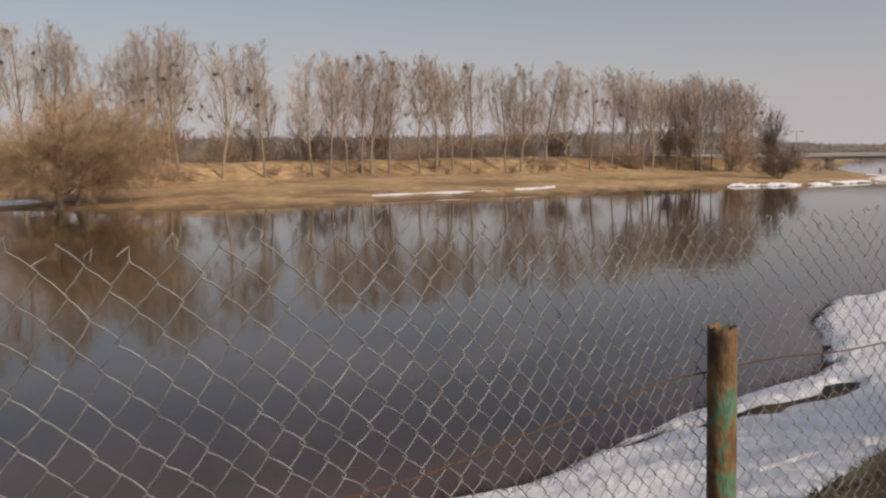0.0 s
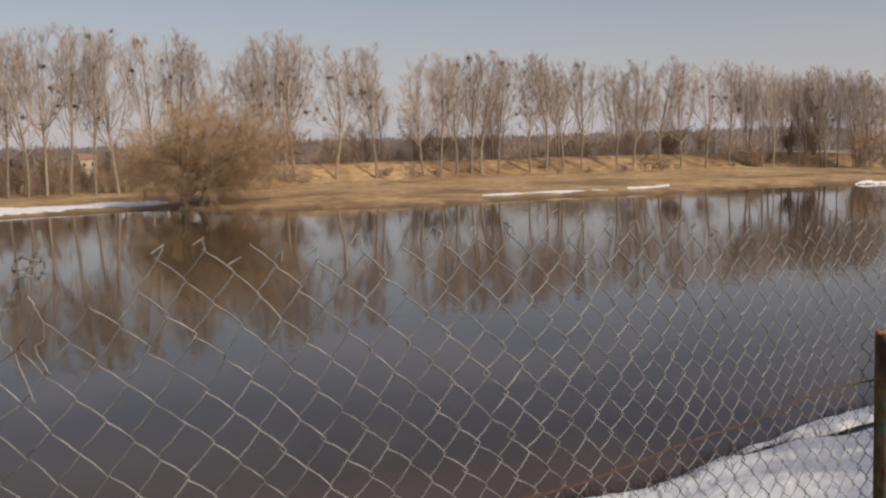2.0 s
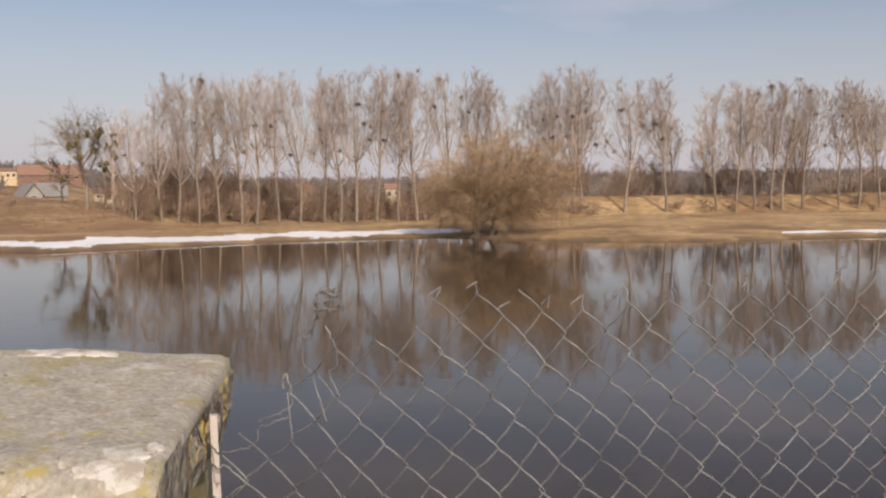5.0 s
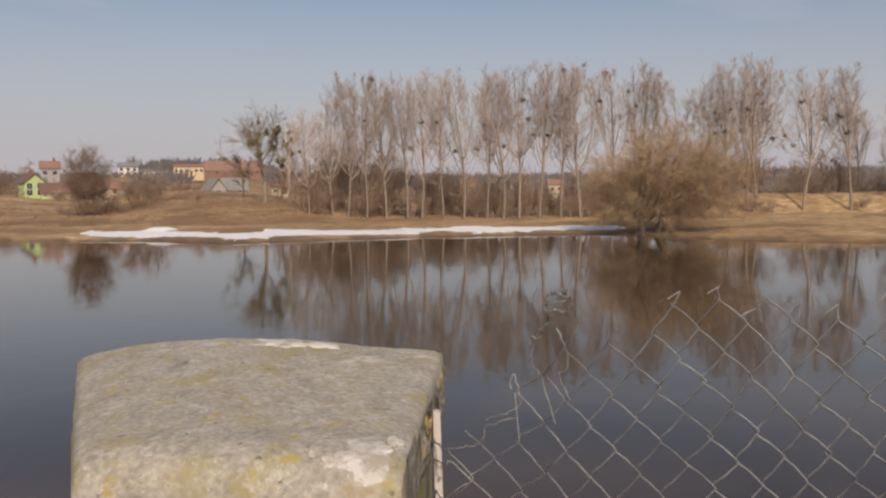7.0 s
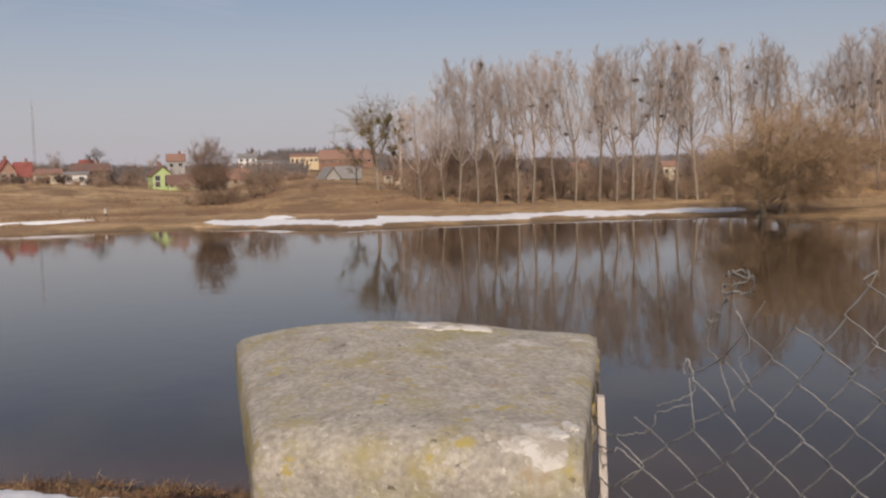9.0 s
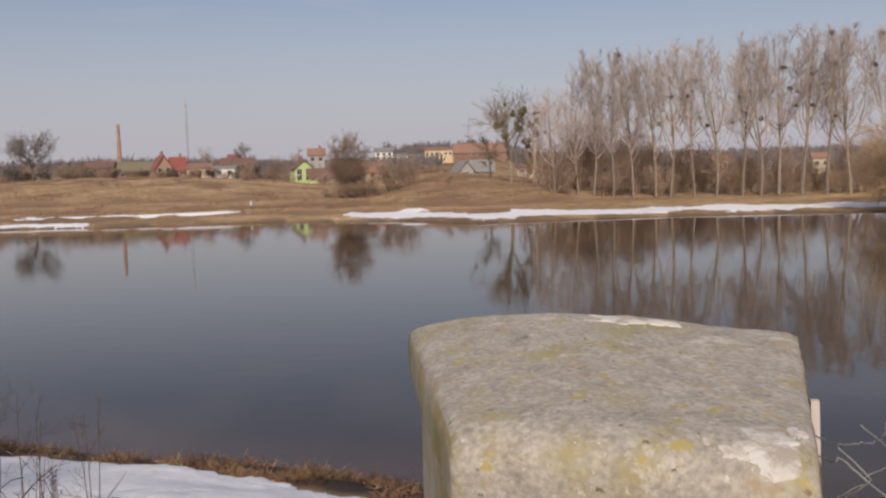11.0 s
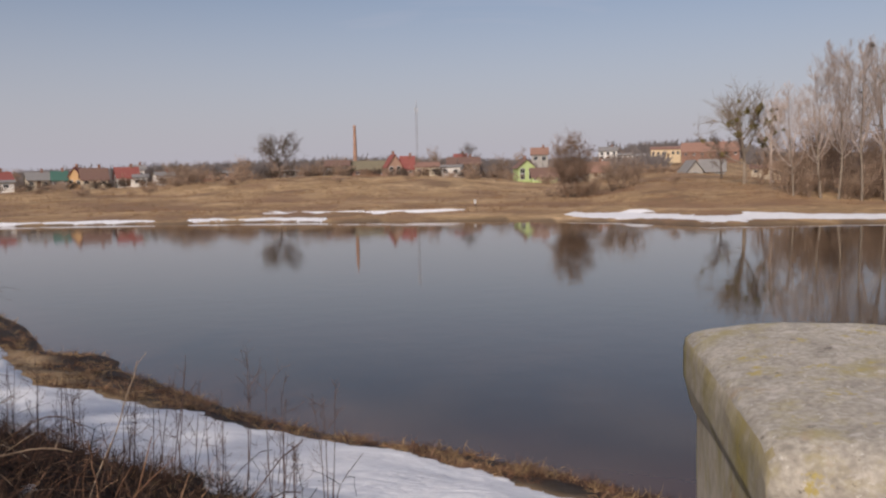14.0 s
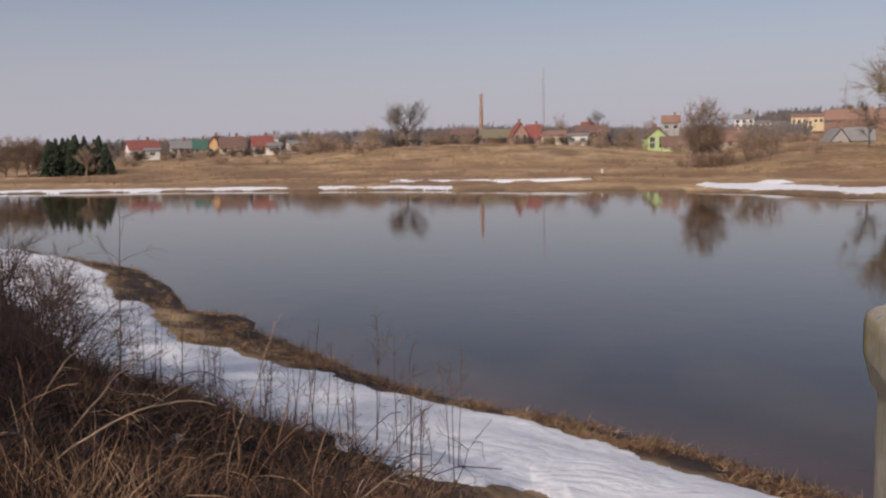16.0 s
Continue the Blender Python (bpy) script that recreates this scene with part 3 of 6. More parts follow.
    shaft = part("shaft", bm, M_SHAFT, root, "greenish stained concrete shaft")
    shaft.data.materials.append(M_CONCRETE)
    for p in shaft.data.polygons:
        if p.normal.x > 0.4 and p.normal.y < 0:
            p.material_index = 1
    return root


pillar()


def flat_bar():
    bm = bmesh.new()
    n = 18
    pr = None
    for i in range(n):
        z = 5.086 - i * (5.086 - 3.4) / (n - 1)
        w = 0.0038 + 0.0006 * math.sin(i * 2.1)
        x, y = -0.703 + 0.002 * math.sin(i * 1.3) + 0.0006 * i, 0.643
        cur = [bm.verts.new((x + a * w * 0.75 + b * 0.003, y + a * w * 0.66 - b * 0.003, z)) for a, b in ((-1, -1), (1, -1), (1, 1), (-1, 1))]
        if pr:
            for k in range(4):
                bm.faces.new((pr[k], cur[k], cur[(k + 1) % 4], pr[(k + 1) % 4]))
        else:
            bm.faces.new(cur)
        pr = cur
    bmesh.ops.recalc_face_normals(bm, faces=bm.faces)
    ob = part("flat_bar", bm, M_STRIP)
    return tagged(ob, "narrow upright steel bar with flaking pinkish paint beside the pillar", "bar")


flat_bar()

# ---- fence ----


def catmull(points, n):
    p = [2 * points[0] - points[1], *points, 2 * points[-1] - points[-2]]
    out = []
    for i in range(1, len(p) - 2):
        for s in range(n):
            t = s / n
            a, b, c, d = p[i - 1], p[i], p[i + 1], p[i + 2]
            out.append(0.5 * (2 * b + (c - a) * t + (2 * a - 5 * b + 4 * c - d) * t * t + (3 * b - a - 3 * c + d) * t ** 3))
    out.append(p[-2])
    return np.array(out)


FENCE = catmull([np.array(p, float) for p in ((-0.704, 0.640), (-0.662, 0.606), (-0.60, 0.627), (-0.50, 0.642), (-0.40, 0.690), (-0.28, 0.738), (-0.13, 0.850), (0.123, 1.163), (0.385, 1.468), (0.80, 1.78), (1.7, 2.5), (3.6, 4.0))], 24)
FLEN = np.concatenate([[0], np.cumsum(np.linalg.norm(np.diff(FENCE, axis=0), axis=1))])
FLEN = FLEN - FLEN[24]      # counted from the first column of meshes, just past the bar


def fence_at(s):
    return np.stack([np.interp(s, FLEN, FENCE[:, 0]), np.interp(s, FLEN, FENCE[:, 1])], -1)


# the mesh's columns: their places along the fence and the height of the knot row that runs through them
MESH_U = [-8, -6, -5, -3, -1, 2, 6, 10, 14, 17, 20, 24, 43, 90, 240]
MESH_S = [-0.02, 0.0268, 0.0544, 0.1133, 0.1577, 0.2201, 0.3036, 0.3778, 0.4532, 0.5087, 0.5675, 0.6518, 1.045, 2.03, 5.2]
MESH_Z = [5.084, 5.0816, 5.080, 5.0761, 5.0819, 5.0948, 5.1083, 5.1217, 5.133, 5.1373, 5.1361, 5.1256, 5.072, 5.066, 5.03]


def knot(u, v):
    """Place along the fence and height of the knot in column u and half row v, counted downwards."""
    w = np.clip(u, 0, 25) / 20
    return np.interp(u, MESH_U, MESH_S) + (0.00166 + 0.00074 * w) * v, np.interp(u, MESH_U, MESH_Z) - (0.02466 - 0.0026 * w) * v


def fence_top(s):
    return np.interp(s, [0, 0.03, 0.06, 0.09, 0.105, 0.125, 0.15, 0.19, 0.23, 0.27, 0.34, 0.42, 0.46, 0.65, 0.85, 1.04, 1.9, 5], [5.055, 5.085, 5.10, 5.15, 5.19, 5.215, 5.20, 5.20, 5.225, 5.24, 5.225, 5.235, 5.24, 5.235, 5.22, 5.185, 5.18, 5.14])


def chain_fence():
    rng = np.random.default_rng(5)
    root = tagged(new("chain_link_fence"), "sagging old chain-link fence with a torn upper corner", "fence")
    for c in range(-7, 200):
        v = np.arange(-8, 66 if c < 90 else 44)
        u = c + ((v + c) % 2)          # the wire swings between two columns
        s, z = knot(u, v)
        keep = (z < fence_top(s) + 0.008 * math.sin(c * 2.7)) & (s > -0.004)
        s, z, u, v = s[keep], z[keep], u[keep], v[keep]
        if len(s) < 3:
            continue
        left = u == c
        j = np.random.default_rng(900 + c).normal(0, 0.0011, (len(s), 2))
        s2 = s + np.where(left, -0.0013, 0.0013) + j[:, 0] + 0.0025 * np.sin(z * 23 + s * 14)
        z2 = z + j[:, 1] + 0.002 * np.sin(s * 19 + z * 9)
        xy = fence_at(s2)
        tn = fence_at(s2 + 0.02) - fence_at(s2 - 0.02)
        nm = np.stack([-tn[:, 1], tn[:, 0]], -1)
        nm /= np.linalg.norm(nm, axis=1, keepdims=True) + 1e-9
        P = np.concatenate([xy + nm * np.where(left, 0.0016, -0.0016)[:, None], z2[:, None]], 1)
        mid = []
        for i in range(len(P)):
            if P[i, 2] < 4.55 or c > 80:
                mid.append(P[i])
                continue
            if i > 0:
                mid.append(P[i] + (P[i - 1] - P[i]) * 0.12 + np.array([0, 0, 0.0007]))
            mid.append(P[i])
            if i < len(P) - 1:
                bow = np.array([0, 0, 0.0011]) * (1 if left[i] else -1)
                mid.append(P[i] + (P[i + 1] - P[i]) * 0.12 - np.array([0, 0, 0.0007]))
                mid.append(P[i] + (P[i + 1] - P[i]) * 0.5 + bow)
        mid = np.array(mid)
        if c % 2 == 0 and c > 1:     # twisted tail of the wire's upper end
            e, q = mid[0], rng.random(4)
            tail = np.array([e + (0.008 * (q[0] - 0.5), 0.003, 0.007), e + (0.014 * (q[1] - 0.5), 0.003, 0.007 + 0.008 * q[2]), e + (0.022 * (q[3] - 0.5), -0.003, 0.004)])[::-1]
            mid = np.concatenate([tail, mid])
        ob_v, ob_f = tubes(mid[None], np.full((1, len(mid)), 0.0008), 4)
        mesh_object("wire", ob_v, ob_f, M_WIRE, root, smooth=True)
    return root


# torn strands that hang from the fence's corner
LOOSE = [   # along the fence, height
    [(0.137, 5.226), (0.119, 5.227), (0.11, 5.216), (0.115, 5.203), (0.104, 5.185), (0.09, 5.178)],
    [(0.122, 5.228), (0.141, 5.219), (0.132, 5.208), (0.118, 5.211), (0.111, 5.196), (0.099, 5.177)],
    [(0.114, 5.217), (0.137, 5.222), (0.13, 5.228), (0.122, 5.218)],
    [(0.122, 5.194), (0.132, 5.176), (0.135, 5.157), (0.126, 5.148), (0.138, 5.126)],
    [(0.099, 5.177), (0.096, 5.157), (0.106, 5.145), (0.113, 5.125), (0.122, 5.101)],
    [(-0.05, 5.055), (0.002, 5.06), (0.017, 5.064), (0.033, 5.067), (0.043, 5.074), (0.045, 5.088)],
    [(-0.05, 5.035), (0.002, 5.044), (0.009, 5.049), (0.031, 5.032)],
    [(-0.05, 5.0), (0.0, 5.008), (0.014, 5.019), (0.031, 5.031)],
    [(0.045, 5.088), (0.071, 5.098), (0.081, 5.101)],
    [(0.074, 5.128), (0.072, 5.135), (0.077, 5.143), (0.082, 5.128), (0.081, 5.121)],
    [(0.047, 5.095), (0.059, 5.1), (0.081, 5.111), (0.083, 5.121)],
]


def loose_wires(root):
    for k, p in enumerate(LOOSE):
        c = catmull([np.array((*fence_at(a), z)) for a, z in p], 7)
        c = c + np.random.default_rng(60 + k).normal(0, 0.002, c.shape) * (1 if k < 3 else 0.25)
        mesh_object("loose_wire", *tubes(c[None], np.full((1, len(c)), 0.0008), 5), M_WIRE, root, smooth=True)


loose_wires(chain_fence())


def tension_wire():
    rng = np.random.default_rng(8)
    s = np.arange(0.40, 4.6, 0.008)
    xy = fence_at(s)
    z = np.interp(s, [0.40, 0.75, 1.15, 1.3, 2.15, 4.85], [4.965, 4.948, 4.938, 4.934, 4.89, 4.84])
    ch = []
    for ph in (0, np.pi):
        p = np.stack([xy[:, 0] + 0.0014 * np.cos(s * 260 + ph), xy[:, 1] - 0.004, z + 0.0014 * np.sin(s * 260 + ph) + 0.002 * np.sin(s * 17)], -1)
        ch.append(tubes(p[None], np.full((1, len(p)), 0.0009), 4))
    v, f = join(ch)
    return tagged(mesh_object("tension_wire", v, f, M_RUST, smooth=True), "rusty twisted wire threaded through the chain-link mesh", "wire")


tension_wire()


def fence_post():
    bm = bmesh.new()
    R, n = 0.0238, 28
    prof = [(R, 3.3), (R, 4.2), (R * 1.01, 4.7), (R, 5.001), (R * 0.985, 5.014), (R * 0.88, 5.014), (R * 0.86, 4.996), (R * 0.86, 4.80)]
    rings = []
    for r, z in prof:
        rings.append([bm.verts.new((r * math.cos(2 * math.pi * i / n) * (1 + 0.01 * math.sin(i * 3 + z * 9)), r * math.sin(2 * math.pi * i / n), z + (0.0025 * math.sin(i * 1.9) if z > 4.97 else 0))) for i in range(n)])
    for a, b in zip(rings[:-1], rings[1:]):
        for i in range(n):
            f = bm.faces.new((a[i], a[(i + 1) % n], b[(i + 1) % n], b[i]))
            f.smooth = True
    bm.faces.new(rings[-1])
    bmesh.ops.recalc_face_normals(bm, faces=bm.faces)
    ob = part("fence_post", bm, M_POST)
    ob.matrix_world = Matrix.Translation((0.443, 1.405, 0)) @ Matrix.Rotation(radians(-0.8), 4, "Y")
    return tagged(ob, "rusty steel pipe post with flaking green paint and an open top", "fence post")


fence_post()

# ---- trees ----


def poplar_mesh(seed, h, width):
    """Straight bare trunk, upswept leaders that fill a tall rounded crown, and a haze of steep fine twigs."""
    rng = np.random.default_rng(seed)
    k = 9
    trunk = grow(rng, np.zeros((1, 3)), np.array([[rng.normal(0, 0.02), rng.normal(0, 0.02), 1.0]]), np.array([h * 0.86]), k, 0.06, 0.028)
    tr = tubes(trunk, taper([h * 0.0070], 0.10, k), 8)
    half = width * h * 0.5
    n1, n2 = 8, 22      # leaders that rise beside the trunk, and smaller limbs off it

    def shell(z):       # the crown's half width at a height
        t = np.clip((z / h - 0.24) / 0.76, 0, 1)
        return half * np.clip(np.sin(np.pi * t ** 0.80), 0.0, 1) ** 0.62

    z0 = h * np.concatenate([rng.uniform(0.22, 0.46, n1), rng.uniform(0.28, 0.80, n2)])
    z1 = np.concatenate([h * rng.uniform(0.78, 0.925, n1), z0[n1:] + h * rng.uniform(0.10, 0.22, n2)])
    z1 = np.minimum(z1, 0.96 * h)
    r1 = shell(np.minimum(z1, 0.93 * h)) * np.concatenate([rng.uniform(0.45, 1.0, n1), rng.uniform(0.45, 0.95, n2)])
    a = rng.uniform(0, 0.9, n1 + n2) + np.concatenate([np.arange(n1) * 2 * np.pi / n1, rng.uniform(0, 6.28, n2)])
    w = np.linspace(0, 1, 8)
    swell = np.concatenate([rng.uniform(0.0, 0.30, n1), np.zeros(n2)])[:, None]
    r = r1[:, None] * w ** 0.62 + swell * half * np.sin(np.pi * w) ** 1.0
    z = z0[:, None] + (z1 - z0)[:, None] * w ** 1.1
    cx, cy = np.interp(z, trunk[0, :, 2], trunk[0, :, 0]), np.interp(z, trunk[0, :, 2], trunk[0, :, 1])
    sway = np.cumsum(rng.normal(0, 0.055, (n1 + n2, 8, 2)), 1) * (w[None, :, None] > 0)
    l1 = np.stack([cx + r * np.cos(a)[:, None] + sway[..., 0], cy + r * np.sin(a)[:, None] + sway[..., 1], z], -1)
    limbs = tubes(l1, taper(h * np.concatenate([np.full(n1, 0.0030), np.full(n2, 0.0013)]), 0.12, 7), 5)
    shoots = [sprout(rng, l1[:n1], 22, 0.30, 1.0, 30), sprout(rng, l1[n1:], 7, 0.3, 1.0, 30), sprout(rng, trunk, 20, 0.5, 1.0, 34)]
    pos, way = np.concatenate([q[0] for q in shoots]), np.concatenate([q[1] for q in shoots])
    room = np.clip((h - pos[:, 2]) / (0.22 * h), 0.25, 1)
    l2 = grow(rng, pos, way, rng.uniform(0.7, 2.3, len(pos)) * room, 2, 0.20, 0.07)
    chunks = [limbs, tubes(l2, np.full((len(l2), 3), 0.011) * np.array([1.3, 0.9, 0.5]), 3)]
    pos, way, t, idx = sprout(rng, l2, 7, 0.15, 1.0, 26)
    l3 = grow(rng, pos, way, rng.uniform(0.35, 1.15, len(t)) * np.clip((h * 1.0 - pos[:, 2]) / (0.08 * h), 0.3, 1), 1, 0.22, 0.06)
    chunks.append(tubes(l3, np.full((len(l3), 2), 0.0088) * np.array([1.2, 0.5]), 3))
    pos, way, t, idx = sprout(rng, trunk, 34, 0.10, 0.42, 62)       # short shoots low on the trunk
    low = grow(rng, pos, way, rng.uniform(0.4, 1.5, len(t)), 2, 0.16, 0.12)
    chunks.append(tubes(low, np.full((len(low), 3), 0.011) * np.array([1.2, 0.8, 0.5]), 3))
    return tr, join(chunks), l1


def clump_mesh(seed, r, count=40):
    """A ball-shaped growth of forked twigs and leaf pairs."""
    rng = np.random.default_rng(seed)
    d = rng.normal(size=(count, 3))
    d /= np.linalg.norm(d, axis=1, keepdims=True)
    tip = d * (r * rng.uniform(0.5, 1.05, count))[:, None]
    pts = np.stack([d * r * 0.1, tip * 0.6 + rng.normal(0, r * 0.08, (count, 3)), tip], 1)
    return tubes(pts, np.full((count, 3), r * 0.085) * np.array([0.6, 1.0, 1.2]), 3)


def tree_thing(name, label, trunk_mesh, mat, group="", category="tree"):
    root = tagged(new(name), label, category, group)
    mesh_object("trunk", *trunk_mesh[0], M_TRUNK if mat is M_BARK else mat, root, smooth=True)
    mesh_object("crown", *trunk_mesh[1], mat, root)
    return root


CLUMPS = []
for _i in range(2):
    _v, _f = clump_mesh(40 + _i, 1.0)
    _me = bpy.data.meshes.new("mistletoe")
    _me.from_pydata(_v.tolist(), [], _f.tolist())
    _me.materials.append(M_MISTLE if _i == 0 else M_DARKBARK)
    CLUMPS.append(_me)


def add_clumps(root, l1, rng, count, size, kinds=(0, 1)):
    for _ in range(count):
        b = l1[int(rng.integers(len(l1)))]
        p = b[int(rng.integers(2, len(b) - 1))]
        ob = new("mistletoe", CLUMPS[kinds[int(rng.integers(len(kinds)))]])
        ob.parent = root
        s = size * rng.uniform(0.6, 1.25)
        ob.matrix_basis = Matrix.LocRotScale(Vector(p), Euler((rng.uniform(0, 6), rng.uniform(0, 6), 0)), (s, s, s * 0.9))


def ground_at(x, y):
    return float(height(np.array([x]), np.array([y]))[0])


def polar(az, d):
    return d * math.sin(radians(az)), d * math.cos(radians(az))


POPLARS = []
_rng = np.random.default_rng(77)
for _i in range(6):
    *_m, _l1 = poplar_mesh(100 + _i, 22.0, (0.30, 0.34, 0.26, 0.32, 0.28, 0.37)[_i])
    _t = tree_thing("poplar", "tall bare poplar with upswept grey branches and mistletoe", _m, M_BARK, "poplars along the far bank")
    add_clumps(_t, _l1, _rng, (2, 4, 3, 1, 3, 5)[_i], 0.36)
    POPLARS.append(_t)


def row_point(az):
    """Where the line of poplars is met in that direction."""
    best = None
    for a, b in zip(ROW[:-1], ROW[1:]):
        az0, az1 = math.degrees(math.atan2(*a)), math.degrees(math.atan2(*b))
        if az0 <= az <= az1:
            d = np.array([math.sin(radians(az)), math.cos(radians(az))])
            n = np.array([-(b - a)[1], (b - a)[0]])
            return d * (a @ n) / (d @ n)
    return ROW[0] if az < -50 else ROW[-1]


shrub_later = []
# directions of the trunks and heights of the crowns' tops
TRUNKS = [(-49.6, 17.5), (-48.1, 19.5), (-46.6, 22), (-45.6, 23), (-44.4, 21.5), (-42.6, 22.5), (-41.6, 23.5), (-40.3, 22.5), (-39.1, 23), (-37.6, 23.5), (-36.4, 22), (-35.1, 24),
          (-33.9, 24), (-32.6, 24.3), (-31.2, 24.0), (-29.3, 24), (-27.6, 24), (-25.9, 22.5), (-24.0, 22), (-22.3, 24.5), (-21.0, 25), (-19.8, 25), (-17.4, 23.3), (-15.2, 24), (-12.0, 22.4), (-10.9, 22.8),
          (-9.9, 22.6), (-8.8, 23.8), (-7.9, 23.4), (-6.8, 22.8), (-4.9, 23.5), (-3.8, 23), (-2.4, 22.4), (-1.1, 23), (0.6, 22.2), (1.7, 22), (3.4, 22.6), (4.6, 22), (6.2, 22), (7.4, 22.2), (8.9, 21.8)]
for _i, (_az, _h) in enumerate(TRUNKS):
    _x, _y = row_point(_az)
    _x, _y = _x + _rng.normal(0, 0.6), _y + _rng.normal(0, 0.6)
    _z = ground_at(_x, _y) - 0.15
    _s = (_h - _z) / 20.7
    _t = POPLARS[int(_rng.integers(6))]
    _m = Matrix.LocRotScale((_x, _y, _z), Euler((0, 0, _rng.uniform(0, 6.28))), None)
    _c = copy_thing(_t, _m)
    _w = _s * np.interp(_az, [-48, -26, -18, 9], [1.34, 1.38, 1.48, 1.46]) * _rng.uniform(0.9, 1.1)
    _c.scale = (_w, _w, _s)
for _i in range(26):     # a veil of bare undergrowth behind the row
    _az = -22 + 31 * (_i + _rng.random()) / 26
    shrub_later.append((_az, float(np.hypot(*row_point(_az))) + _rng.uniform(14, 42), _rng.uniform(5.5, 9.5)))
for _i in range(8):     # a second, looser line behind
    _az = -21 + 30 * (_i + _rng.random()) / 8
    _p = row_point(_az)
    _d = float(np.hypot(*_p)) + _rng.uniform(8, 18)
    _x, _y = polar(_az, _d)
    _z = ground_at(_x, _y) - 0.15
    _s = (_rng.uniform(18.5, 22.5) - _z) / 22.0
    _c = copy_thing(POPLARS[int(_rng.integers(6))], Matrix.LocRotScale((_x, _y, _z), Euler((0, 0, _rng.uniform(0, 6.28))), None))
    _c.scale = (_s * 1.5, _s * 1.5, _s)
# the thick stand at the end of the row
for _i in range(13):
    _az, _d = _rng.uniform(9.5, 16.8), _rng.uniform(178, 196)
    _x, _y = polar(_az, _d)
    _z = ground_at(_x, _y) - 0.15
    _h = np.interp(_az, [9.5, 13.5, 15.5, 17], [20.5, 21, 20, 15.5]) + _rng.normal(0, 0.5)
    _s = (_h - _z) / 22.0
    _c = copy_thing(POPLARS[int(_rng.integers(6))], Matrix.LocRotScale((_x, _y, _z), Euler((0, 0, _rng.uniform(0, 6.28))), None))
    _c.scale = (_s * 1.45, _s * 1.45, _s * 1.03)
for _t in POPLARS:      # the first ones take places of their own in the stand
    _az, _d = _rng.uniform(10, 15.5), _rng.uniform(182, 192)
    _x, _y = polar(_az, _d)
    _t.matrix_basis = Matrix.LocRotScale((_x, _y, ground_at(_x, _y) - 0.1), None, (0.84, 0.84, 0.84))


def shrub_mesh(seed, h, w, stems=12, per=10, twigs=12, up=0.10, twig_r=0.016, arch=0.0, low=0.12):
    rng = np.random.default_rng(seed)
    a = rng.uniform(0, 2 * np.pi, stems)
    tilt = rng.uniform(0.05, 1.0, stems) * w / h * 0.9
    way = np.stack([np.cos(a) * tilt, np.sin(a) * tilt, np.ones(stems)], 1)
    st = np.stack([np.cos(a), np.sin(a), np.zeros(stems)], 1) * rng.uniform(0, 0.12 * w, stems)[:, None]
    l1 = grow(rng, st, way, h * rng.uniform(0.6, 0.95, stems), 5, 0.02 - arch, 0.09)
    ch = [tubes(l1, taper(np.full(stems, h * 0.0075), 0.25, 5), 4)]
    pos, way, t, idx = sprout(rng, l1, per, low, 1.0, 46)
    l2 = grow(rng, pos, way, h * rng.uniform(0.16, 0.34, len(t)), 2, up, 0.1)
    ch.append(tubes(l2, np.full((len(l2), 3), h * 0.0028) * np.linspace(1.2, 0.5, 3), 3))
    pos, way, t, idx = sprout(rng, l2, twigs, 0.1, 1.0, 38)
    l3 = grow(rng, pos, way, h * rng.uniform(0.08, 0.2, len(t)), 1, up, 0.1)
    ch.append(tubes(l3, np.full((len(l3), 2), twig_r) * np.array([1.1, 0.6]), 3))
    return ch[0], join(ch[1:])


